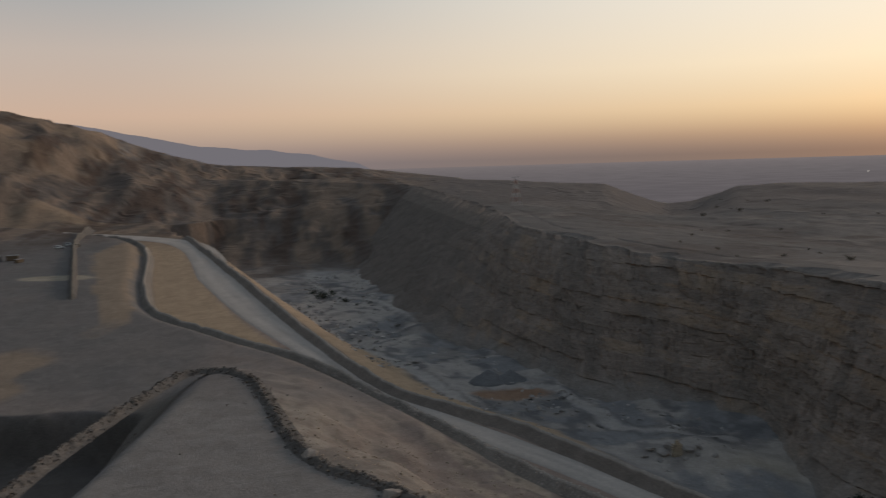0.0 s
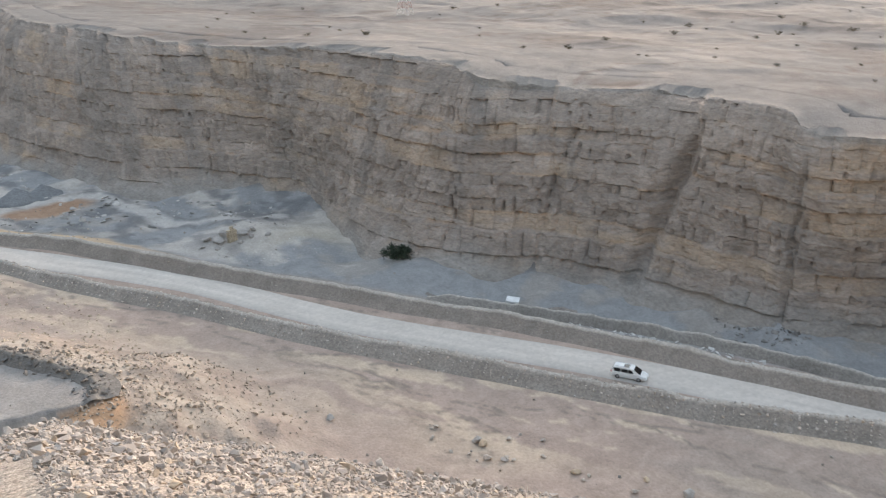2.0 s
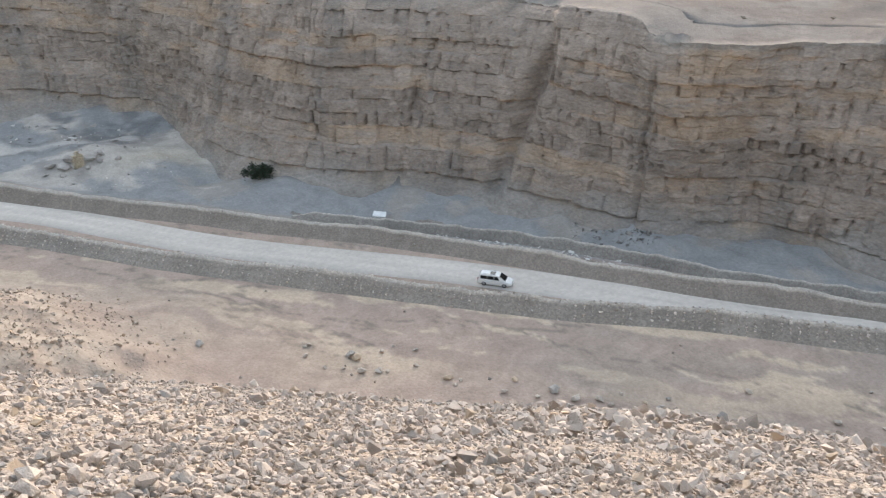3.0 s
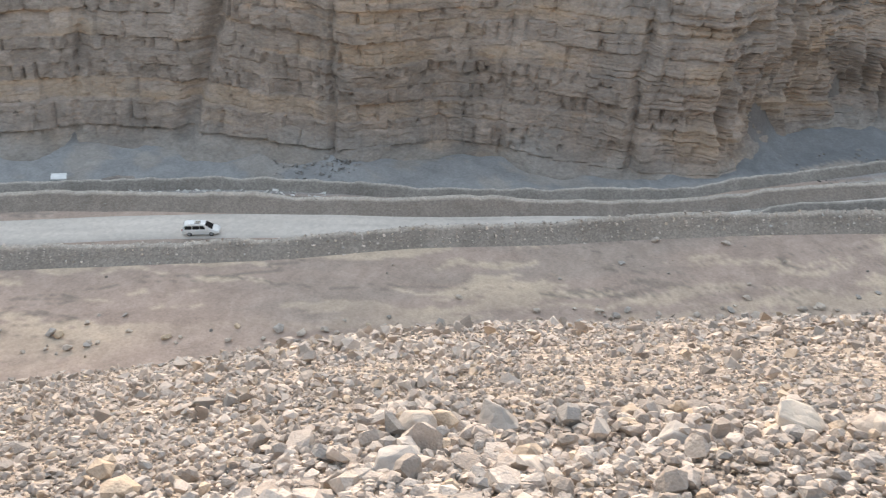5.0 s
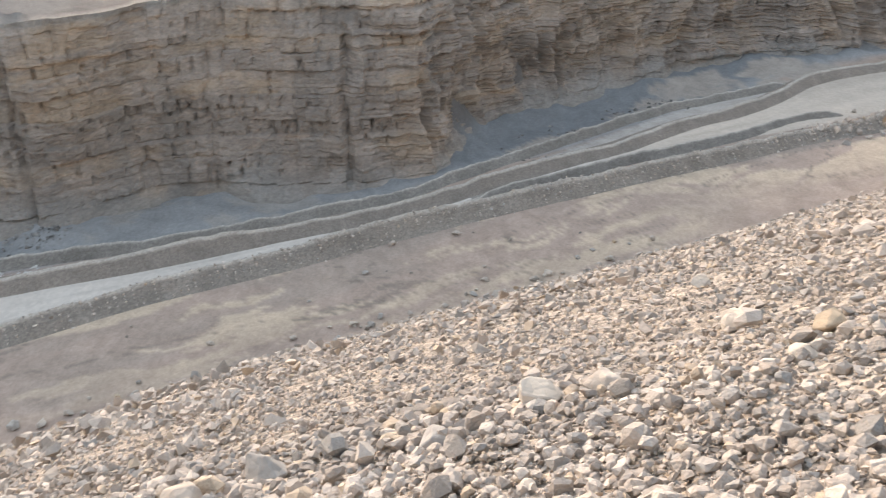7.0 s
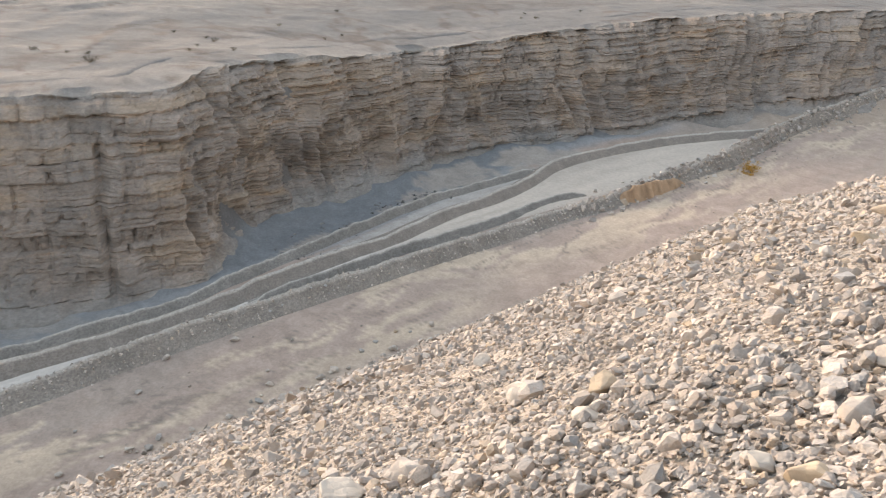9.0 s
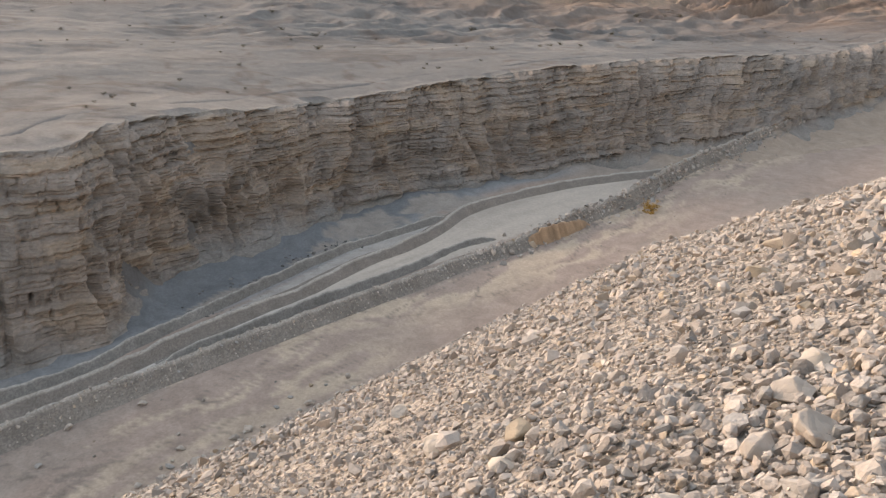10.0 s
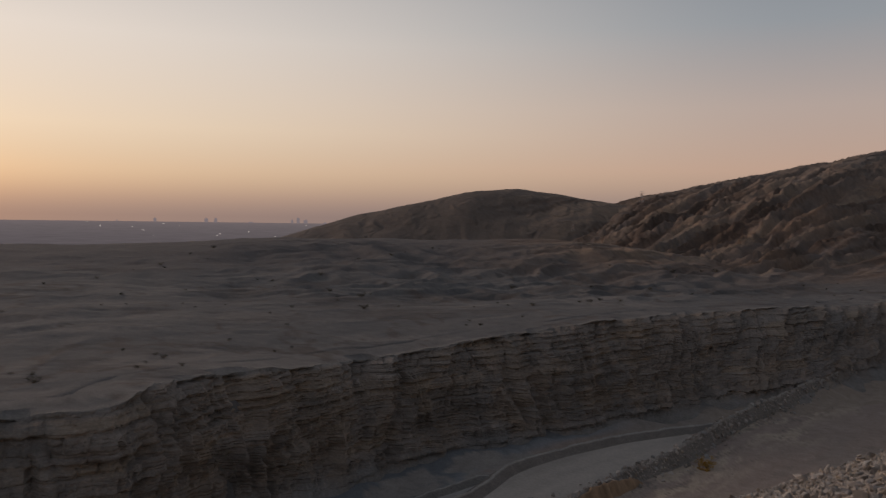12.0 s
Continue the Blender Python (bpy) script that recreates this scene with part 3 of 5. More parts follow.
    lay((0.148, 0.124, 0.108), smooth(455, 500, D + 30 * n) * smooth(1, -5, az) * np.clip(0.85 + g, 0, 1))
    # The pit's shade is put into its ground colour as a dark tint.
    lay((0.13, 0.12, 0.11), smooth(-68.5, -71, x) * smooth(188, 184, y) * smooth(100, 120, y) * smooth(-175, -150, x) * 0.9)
    on_slope = slope_level(x, y) > z - 0.02
    # Rock bands along the gullies; their dark and pale also stand for shading.
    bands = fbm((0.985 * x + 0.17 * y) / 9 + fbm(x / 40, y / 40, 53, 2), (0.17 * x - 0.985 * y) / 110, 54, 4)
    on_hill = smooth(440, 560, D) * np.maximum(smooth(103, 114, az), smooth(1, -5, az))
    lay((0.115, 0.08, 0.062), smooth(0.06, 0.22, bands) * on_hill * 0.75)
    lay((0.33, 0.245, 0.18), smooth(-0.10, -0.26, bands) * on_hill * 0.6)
    dry_rill = np.abs(fbm(x / 46 + 0.5 * fbm(x / 15, y / 15, 49, 2), y / 30, 50, 4))
    lay((0.12, 0.095, 0.08), smooth(0.035, 0.012, dry_rill) * smooth(3, 9, cliff_side) * smooth(560, 430, D) * 0.6)
    lay((0.30, 0.27, 0.24), np.clip((z - 85) / 60, 0, 0.25) * smooth(500, 700, D) * smooth(101, 114, az))
    far_hill = smooth(440, 560, D) * np.maximum(smooth(103, 114, az), 0.3 * smooth(1, -5, az))
    rugged = np.clip(np.maximum(far_hill, 0.3 * smooth(2, 8, cliff_side)) + 0.35 * smooth(0, 4, cliff_side) * smooth(0.23, 0.18, along) + 0.5 * smooth(800, 950, D), 0, 1)
    # Ground under the rubble is darkened for the shade between the stones.
    lay((0.35, 0.305, 0.262), on_slope * 1.0)
    c[...] = c * (1 + 0.10 * fbm(x / 2.2, y / 2.2, 65, 3))[..., None]
    return c, on_slope, rugged


ground = tagged(new("ground", mesh_from("ground", np.stack([X, Y, Z], -1).reshape(-1, 3), grid_faces(*R.shape)[:, ::-1], GROUND)),
                "dry stony desert ground with wadi bed, plateau and hills", "ground", kind="structure")
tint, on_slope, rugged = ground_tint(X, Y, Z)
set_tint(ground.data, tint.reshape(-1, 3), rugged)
ground.data.materials.append(SCREE)
scree = on_slope[:-1, :-1] & on_slope[1:, 1:]
ground.data.polygons.foreach_set("material_index", scree.ravel().astype(np.int32))

# ---- backdrop: hazy plain to the horizon, and a far blue ridge ----
ring = np.radians(np.linspace(-60, 175, 120))
rr = np.array([820, 1150, 1600, 2300, 3400, 4650])
PX, PA = np.meshgrid(rr, ring, indexing="ij")
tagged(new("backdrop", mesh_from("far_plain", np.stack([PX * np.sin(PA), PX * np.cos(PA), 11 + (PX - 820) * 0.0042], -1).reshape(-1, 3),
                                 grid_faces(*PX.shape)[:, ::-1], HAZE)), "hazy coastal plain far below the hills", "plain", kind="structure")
az = np.linspace(-40, -4, 140)
crest = np.interp(az, [-40, -28, -22.3, -19.4, -16, -12, -9, -6, -4], [5.0, 3.6, 2.75, 2.1, 1.4, 1.1, 0.75, 0.1, -0.9]) + 0.10 * fbm(az / 1.3, az * 0, 99, 4)
zc = 60 + 4400 * np.tan(np.radians(crest))
ridge = np.stack([np.stack([d * np.sin(np.radians(az)), d * np.cos(np.radians(az)), z_], -1)
                  for d, z_ in ((4100, 0 * zc), (4250, zc * 0.55), (4400, zc), (4550, zc * 0.5))])
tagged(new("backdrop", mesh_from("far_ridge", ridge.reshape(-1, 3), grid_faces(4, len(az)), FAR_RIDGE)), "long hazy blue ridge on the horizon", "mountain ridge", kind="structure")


# ---- cliff: bedded limestone, block by block ----
def cliff_mesh():
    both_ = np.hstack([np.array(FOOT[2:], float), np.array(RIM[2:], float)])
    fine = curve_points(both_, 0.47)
    cols = len(fine)
    mid_xy = (fine[:, :2] + fine[:, 3:5]) / 2
    s = np.concatenate([[0], np.cumsum(np.hypot(*np.diff(mid_xy, axis=0).T))])
    rs = np.random.RandomState(5)
    beds = np.cumsum(1.7 + 2.9 * rs.rand(40) ** 1.3)
    thin = np.cumsum(0.35 + 0.75 * rs.rand(160))
    v = np.linspace(-0.05, 1.0, 140)
    S, V = np.meshgrid(s, v, indexing="ij")
    f, r = fine[:, None, :3], fine[:, None, 3:]
    lean = np.interp(V, [-0.05, 0.0, 0.12, 0.84, 0.95, 1.0], [-0.10, 0.0, 0.14, 0.72, 0.88, 1.0])
    P = f + (r - f) * np.stack([lean, lean, V], -1)
    P[..., 2] = f[..., 2] - 1 + (r[..., 2] - f[..., 2] + 1) * V
    tang = np.gradient(mid_xy, axis=0)
    tang = np.stack([np.convolve(np.pad(tang[:, k], 12, mode="edge"), np.ones(25) / 25, "valid") for k in (0, 1)], -1)
    tang /= np.linalg.norm(tang, axis=1)[:, None]
    out = np.stack([tang[:, 1], -tang[:, 0]], -1)[:, None, :]
    at_corner = s[np.argmin((fine[:, 0] - 135) ** 2 + (fine[:, 1] - 13) ** 2)]
    upper = smooth(-50, 12, S - at_corner)
    h = P[..., 2] + 8 + 1.4 * fbm(S / 45, V * 0, 70, 3) + 0.02 * S - 0.06 * np.maximum(0, S - at_corner)

    def layers(edges, hh):
        k = np.searchsorted(edges, hh.ravel()).reshape(hh.shape)
        e = np.concatenate([[0], edges])
        return k, np.minimum(np.abs(hh - e[np.clip(k, 0, len(e) - 1)]), np.abs(e[np.clip(k + 1, 0, len(e) - 1)] - hh))
    bed, to_bed = layers(beds, h + 0.08 * fbm(S / 4, h, 77, 2))
    lam, to_lam = layers(thin, h + 0.06 * fbm(S / 3, h, 78, 2))

    def joints(spacing, seed, warp):
        q = (S + warp * fbm(S / 5, h / 4, seed, 3)) / spacing + 40 * hash01(bed, bed * 0 + seed)
        b = np.floor(q)
        return b, np.minimum(q - b, b + 1 - q) * spacing
    blk, to_j = joints(1.8 + 2.4 * hash01(bed, bed * 0 + 3), 4, 1.1)
    sub_q = (S + 0.7 * fbm(S / 2, h / 2, 95, 2)) / (0.8 + 1.0 * hash01(lam, lam * 0 + 96)) + 30 * hash01(lam, lam * 0 + 97)
    sub = np.floor(sub_q)
    body = smooth(0.03, 0.17, V) * smooth(1.0, 0.97, V)
    keep = smooth(1.0, 0.90, V) * 0.4 + 0.6
    worn = smooth(-0.15, 0.3, fbm(S / 22, h / 9, 98, 3))
    d = (1.2 * fbm(S / 26, h / 70, 73, 3) * (0.45 + 0.55 * smooth(0.0, 0.25, V)) + 0.9 * fbm(S / 9, h / 10, 79, 4) * smooth(0.0, 0.2, V)) * keep
    # ledges bed by bed, blocks between upright joints, thin courses within a bed
    shelf_bed = hash01(bed, bed * 0 + 6) > 0.72
    ledge = 0.55 * (hash01(bed, bed * 0 + 16) - 0.5) + 0.45 * shelf_bed + 0.7 * fbm(S / 19, bed * 3.7, 99, 3)
    d = d + ((1.25 + 0.6 * upper) * ledge + 0.8 * (hash01(bed, blk) - 0.5) * (1 - 0.5 * worn) + 0.16 * (hash01(lam, np.floor(S / 5 + 9 * hash01(lam, lam * 0 + 7))) - 0.5)
             + 0.18 * (hash01(lam, sub) - 0.5)) * body + 0.6 * fbm(S / 4.0, h / 4.5, 82, 4) * body
    d = d + upper * body * (0.75 * (hash01(lam, lam * 0 + 107) - 0.5) - 0.3 * smooth(0.2, 0.02, to_lam) + 0.35 * (hash01(lam, np.floor(S / 3.1 + 5 * hash01(lam, lam * 0 + 108)), lam * 0 + 109) - 0.5))
    rough_joint = hash01(bed, blk, bed * 0 + 9)
    ribs = ridged((S + 0.25 * h) / 5.5 + 0.7 * fbm(S / 8, h / 8, 83, 3), h / 22, 84, 3) - 0.9
    d = d + ribs * body * (0.5 + 1.4 * upper)
    d = d - 0.20 * smooth(0.2, 0.03, to_bed) * body * (hash01(bed, np.floor(S / 9 + 7 * hash01(bed, bed * 0 + 14)), bed * 0 + 2) > 0.55)
    d = d - (0.5 * smooth(0.38, 0.05, to_j) * (rough_joint > 0.4) + (0.42 + 0.6 * upper) * smooth(0.42, 0.12, to_j) * (rough_joint > 0.88) * smooth(-0.15, 0.2, fbm(S / 2, h / 1.6, 105, 2))) * body
    # clefts that run up the face: where on the foot, lean, depth, width
    for gx, gy, tilt, depth, width in ((94, 102.5, 0.32, 3.4, 1.8), (103.5, 73, 0.02, 1.1, 0.6), (122, 50, -0.05, 1.0, 0.6), (127, 29, -0.04, 1.8, 0.8),
                                       (85, 117, 0.2, 1.0, 0.8), (192, -26, 0.2, 2.4, 1.6), (216, -80, -0.2, 2.6, 2.0), (60, 196, 0.25, 1.2, 1.6)):
        s0 = s[np.argmin((fine[:, 0] - gx) ** 2 + (fine[:, 1] - gy) ** 2)]
        d = d - depth * np.exp(-((S - s0 - tilt * h + 1.2 * fbm(h / 5, S * 0, 85, 2)) / width) ** 2) * smooth(0.0, 0.1, V) * smooth(1.0, 0.7, V)
    d = d + 0.3 * fbm(S / 1.5, h / 1.2, 74, 3) * smooth(0.03, 0.16, V)
    # fans of fallen stone at the foot
    fan = np.exp(-((S - s[np.argmin((fine[:, 0] - 124) ** 2 + (fine[:, 1] - 42) ** 2)]) / 5.5) ** 2) + 0.7 * smooth(0.1, 0.4, fbm(S / 20, S * 0, 87, 3))
    d = d + (1.4 + 1.1 * fbm(S / 8, S * 0, 90, 3) + 2.2 * fan) * smooth(0.22, 0.0, V)
    d = d + (1.6 * fbm(S / 7, S * 0, 91, 4) + 0.8 * (hash01(np.floor(S / 2.3), np.floor(S / 2.3) * 0 + 92) - 0.5)) * smooth(0.84, 0.97, V)
    notch = smooth(0.02, 0.42, fbm(S / 13, S * 0, 93, 4, 0.6)) * smooth(0, 80, S)
    d = d - 3.4 * notch * smooth(0.62, 1.0, V)
    d = d * smooth(110, 270, S)
    P[..., :2] += out * d[..., None]
    P[:, -1, 2] = plateau_top(P[:, -1, 0], P[:, -1, 1]) - 0.9 * notch[:, -1] + 0.35 * fbm(s / 3, s * 0, 94, 3)
    P[:, -12:-1, 2] -= (np.linspace(0, 1, 12)[1:] * 0.9 * notch[:, -1:])
    P[:, -2, 2] = np.minimum(P[:, -2, 2], P[:, -1, 2] - 0.1)
    back = []
    for far_by, drop in ((3.0, 0.0), (6.0, 0.0), (9.0, 0.0), (12.0, 0.04), (16.0, 1.2)):
        q = P[:, -1, :].copy()
        q[:, :2] -= out[:, 0] * far_by
        q[:, 2] = plateau_top(q[:, 0], q[:, 1]) - drop
        back.append(q[:, None])
    P = np.concatenate([P] + back, 1)
    rows = P.shape[1]
    me = mesh_from("cliff", P.reshape(-1, 3), grid_faces(cols, rows), ROCKFACE, smooth_shade=False)
    k, kb = hash01(bed, blk, bed * 0 + 12), hash01(bed, bed * 0 + 14)
    rgb = np.array((0.292, 0.243, 0.207)) * (0.88 + 0.16 * k + 0.12 * (kb - 0.5) + 0.10 * (hash01(lam, lam * 0 + 15) - 0.5) + 0.12 * (hash01(lam, sub, lam * 0 + 17) - 0.5))[..., None]

    def lay(rgb, col, w):
        return rgb * (1 - w[..., None]) + np.array(col) * w[..., None]
    rgb = lay(rgb, (0.37, 0.275, 0.19), smooth(0.2, 0.5, fbm(S / 14, h / 3, 75, 4) + 0.4 * (kb - 0.5)) * 0.5)
    rgb = lay(rgb, (0.38, 0.25, 0.15), smooth(0.5, 0.15, to_bed) * smooth(0.12, 0.35, fbm(S / 8, h / 5, 89, 4)) * (kb > 0.45) * 0.45)
    rgb = lay(rgb, (0.22, 0.193, 0.172), smooth(0.10, 0.36, fbm(S / 9, h / 40, 76, 4)) * 0.6)
    rgb = lay(rgb, (0.33, 0.25, 0.187), upper * smooth(0.0, 0.28, fbm(S / 7, h / 5, 106, 5, 0.6)) * 0.5)
    rgb = lay(rgb, (0.27, 0.25, 0.23), smooth(0.17, 0.03, V + 0.10 * fbm(S / 6, h / 4, 88, 4) - 0.08 * fan.clip(0, 1)) * 0.85)
    rgb = lay(rgb, (0.255, 0.232, 0.21), smooth(0.975, 1.0, V))
    rgb = lay(rgb, (0.19, 0.165, 0.145), smooth(290, 150, S))
    rgb = np.concatenate([rgb, ground_tint(P[:, -5:, 0], P[:, -5:, 1], P[:, -5:, 2])[0]], 1)
    me.materials.append(GROUND)
    on_top = np.zeros((cols - 1, rows - 1), np.int32)
    on_top[:, -5:] = 1
    me.polygons.foreach_set("material_index", on_top.ravel())
    set_tint(me, rgb.reshape(-1, 3))
    return me


tagged(new("cliff", cliff_mesh()), "tall bedded grey and tan limestone cliff along the wadi", "cliff", kind="structure")


# ---- road and gravel banks ----
def strip(name, ctrl, offsets, heights, material, step=0.6, lift=0.0, rough=0.0, seed=0, grow=None, level=None, colour=None, crest_colour=None, wide=None, track=False):
    line = curve_points(ctrl, step)
    tang = np.gradient(line[:, :2], axis=0)
    tang /= np.linalg.norm(tang, axis=1)[:, None]
    nrm = np.stack([-tang[:, 1], tang[:, 0]], -1)
    o, h = np.array(offsets), np.array(heights)
    run = np.arange(len(line)) * step
    ends = smooth(0, 6, run) * smooth(0, 6, run[-1] - run) if rough > 0 else 1
    wob = ends * (1 + 0.34 * fbm(run / 9, 0 * run, seed, 4)) * (np.interp(line[:, 1], *grow) if grow else 1)
    side = 0.5 * fbm(run / 17, 0 * run + 3, seed + 2, 3) * (rough > 0)
    P = np.zeros((len(line), len(o), 3))
    P[..., :2] = line[:, None, :2] + nrm[:, None, :] * (o[None, :] * (np.interp(line[:, 1], *wide) if wide else np.ones(len(line)))[:, None] + side[:, None])[..., None]
    base = (level or bank_level)(P[..., 0], P[..., 1])
    up = np.clip(h / max(h.max(), 1e-6), 0, 1)
    P[..., 2] = base + lift + h[None, :] * wob[:, None] + rough * fbm(P[..., 0] / 1.7, P[..., 1] / 1.7, seed + 5, 3) * smooth(0.0, 0.3, up)
    me = mesh_from(name, P.reshape(-1, 3), grid_faces(len(line), len(o))[:, ::-1], material)
    if track:
        wheel_way = np.exp(-((np.abs(o) - 1.5) / 0.9) ** 2) - 1.2 * smooth(3.6, 4.8, np.abs(o))
        wear = 1 + 0.10 * wheel_way[None, :] + 0.14 * fbm(run[:, None] / 14, 0 * run[:, None] + o[None, :] / 1.5, 110, 3)
        upper_way = smooth(0, -30, line[:, 1])[:, None, None]
        base_ = np.array((0.49, 0.447, 0.405)) * (1 - upper_way) + np.array((0.45, 0.39, 0.335)) * upper_way
        set_tint(me, (base_ * wear[..., None]).reshape(-1, 3))
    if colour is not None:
        # Pale crest over darker flanks: the shade on the sides is put into colour.
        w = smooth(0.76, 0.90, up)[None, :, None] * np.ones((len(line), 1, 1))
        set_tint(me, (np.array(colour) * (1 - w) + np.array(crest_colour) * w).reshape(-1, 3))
    return me


prof = np.linspace(-3.6, 3.6, 25)
hump = 2.35 * np.clip(1 - np.abs(prof) / 3.2, 0, 1) ** 1.15 - 0.3
low = np.linspace(-2.2, 2.2, 15)
low_hump = 1.2 * np.clip(1 - np.abs(low) / 2.0, 0, 1) ** 1.1 - 0.25
tagged(new("road", strip("road", ROAD, np.linspace(-5.2, 5.2, 15), [-0.5, -0.14] + [0.0] * 11 + [-0.14, -0.5], ROADDIRT, 1.5, lift=0.14, track=True, wide=([-117, -108, -80, -58, -43, -29, -16, 7, 40, 60, 200, 240, 290, 350], [1.2, 1.9, 2.4, 2.0, 1.3, 0.75, 0.5, 0.5, 0.62, 0.75, 0.82, 1.05, 1.35, 1.7]))),
       "pale graded dirt road along the wadi", "road", kind="structure")
BANK = "long heaped bank of stony grey gravel beside the road"
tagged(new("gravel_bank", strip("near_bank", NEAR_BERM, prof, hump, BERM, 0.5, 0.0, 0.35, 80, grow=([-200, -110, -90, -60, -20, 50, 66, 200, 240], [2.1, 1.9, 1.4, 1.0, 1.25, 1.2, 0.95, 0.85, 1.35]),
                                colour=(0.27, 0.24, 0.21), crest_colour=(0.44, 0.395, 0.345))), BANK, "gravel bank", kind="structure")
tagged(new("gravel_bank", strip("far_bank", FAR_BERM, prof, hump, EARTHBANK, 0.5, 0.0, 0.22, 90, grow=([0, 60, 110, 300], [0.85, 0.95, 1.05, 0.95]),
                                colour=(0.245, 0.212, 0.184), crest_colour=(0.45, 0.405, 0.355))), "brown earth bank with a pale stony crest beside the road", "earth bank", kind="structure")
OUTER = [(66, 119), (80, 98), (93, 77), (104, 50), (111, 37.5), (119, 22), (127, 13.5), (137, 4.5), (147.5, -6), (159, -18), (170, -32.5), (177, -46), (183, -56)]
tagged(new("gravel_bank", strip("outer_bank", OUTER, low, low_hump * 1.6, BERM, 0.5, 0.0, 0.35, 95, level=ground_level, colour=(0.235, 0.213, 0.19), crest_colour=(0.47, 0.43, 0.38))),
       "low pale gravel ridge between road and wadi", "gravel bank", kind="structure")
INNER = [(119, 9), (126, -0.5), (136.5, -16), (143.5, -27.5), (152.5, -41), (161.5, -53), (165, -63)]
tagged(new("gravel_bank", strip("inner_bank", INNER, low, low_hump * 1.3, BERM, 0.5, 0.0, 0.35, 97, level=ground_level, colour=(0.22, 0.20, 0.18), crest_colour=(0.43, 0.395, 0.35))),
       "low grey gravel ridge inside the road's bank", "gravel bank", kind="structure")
tagged(new("gravel_bank", strip("terrace_bank", TERRACE_BERM, low, low_hump * 0.95, BERM, 0.5, 0.0, 0.7, 101, level=lambda x, y: 12.0 + 0 * x,
                                colour=(0.17, 0.155, 0.14), crest_colour=(0.24, 0.215, 0.185))), "dark heaped bank round the edge of the terrace", "gravel bank", kind="structure")
WEST = [(-222, 520), (-193, 432), (-170, 378), (-138, 303)]
tagged(new("gravel_bank", strip("west_bank", WEST, prof, hump * 1.7, BERM, 1.0, 2.4, 0.3, 103, colour=(0.17, 0.155, 0.14), crest_colour=(0.22, 0.20, 0.17))),
       "dark gravel bank across the upper terrace", "gravel bank", kind="structure")


# ---- stones ----
def rock_shape(seed, n=13, flat=0.7):
    """An angular broken stone about 1 m across, as corner and face arrays."""
    rs = np.random.RandomState(seed)
    bm = bmesh.new()
    wide = 0.9 + 0.32 * rs.rand()
    for _ in range(n):
        p = rs.normal(size=3)
        p /= np.linalg.norm(p)
        p *= 0.5 * (0.78 + 0.3 * rs.rand())
        bm.verts.new((p[0] * wide, p[1], p[2] * flat))
    bmesh.ops.convex_hull(bm, input=bm.verts)
    bmesh.ops.delete(bm, geom=[v for v in bm.verts if not v.link_faces], context="VERTS")
    bmesh.ops.triangulate(bm, faces=bm.faces)
    bm.verts.index_update()
    V, F = np.array([v.co[:] for v in bm.verts]), np.array([[v.index for v in f.verts] for f in bm.faces])
    bm.free()
    return V, F


def scatter(name, x, y, z, size, shapes, rng, tint, sink=0.2, lean=None, pile=0.0):
    """Many stones in one mesh."""
    order = rng.randint(0, len(shapes), len(x))
    vs, fs, cs, base = [], [], [], 0
    for k, (V, F) in enumerate(shapes):
        idx = np.nonzero(order == k)[0]
        n = len(idx)
        if not n:
            continue
        a, b = rng.rand(n) * 6.283, rng.normal(size=n) * 0.8
        ca, sa, cb, sb = np.cos(a)[:, None], np.sin(a)[:, None], np.cos(b)[:, None], np.sin(b)[:, None]
        W = V[None] * size[idx][:, None, None]
        w1, w2 = W[..., 1] * cb - W[..., 2] * sb, W[..., 1] * sb + W[..., 2] * cb
        u, w = W[..., 0] * ca - w1 * sa, W[..., 0] * sa + w1 * ca
        tip = 0 if lean is None else -lean * (u * FALL[0] + w * FALL[1])
        P = np.stack([u + x[idx][:, None], w + y[idx][:, None], w2 + tip + (z[idx] + size[idx] * (sink + pile * rng.rand(n) ** 2))[:, None]], -1)
        vs.append(P.reshape(-1, 3))
        fs.append((F[None] + (base + np.arange(n) * len(V))[:, None, None]).reshape(-1, 3))
        cs.append(np.repeat(tint[idx], len(V), 0))
        base += n * len(V)
    me = mesh_from(name, np.concatenate(vs), np.concatenate(fs), RUBBLE, smooth_shade=False)
    set_tint(me, np.concatenate(cs))
    return me


def stone_tint(rng, n, dull=1.0):
    k, w = rng.rand(n, 1), rng.rand(n, 1)
    c = np.array((0.437, 0.385, 0.341)) * (0.64 + 0.56 * k)
    c = np.where(w > 0.94, np.array((0.45, 0.37, 0.29)) * (0.8 + 0.35 * k), c)
    return np.where(w < 0.11, np.array((0.335, 0.315, 0.295)) * (0.8 + 0.35 * k), c) * dull


rng = np.random.RandomState(11)
SHAPES = [rock_shape(s, 9 + s % 3, 0.74 + 0.035 * (s % 8)) for s in range(18)]


def slope_points(n, near, far, a0, a1):
    dist, turn = near * (far / near) ** rng.rand(n), np.radians(rng.uniform(a0, a1, n))
    x, y = dist * np.sin(turn), dist * np.cos(turn)
    z = slope_level(x, y)
    keep = (z > ground_level(x, y) - 0.02) & (z > 1.0)
    return x[keep], y[keep], z[keep], dist[keep]


def coarse(x, y):
    return np.clip(0.6 + 0.42 * smooth(5, -4, np.abs(0.5 * x - 0.87 * (y - 1.5)) - 0.25 * x) * smooth(-3.4, -1.0, y) + 0.8 * fbm(x / 5, y / 5, 55, 3) + 0.4 * np.exp(-((x - 6) ** 2 + (y - 1.4) ** 2) / 14), 0.6, 1.35)


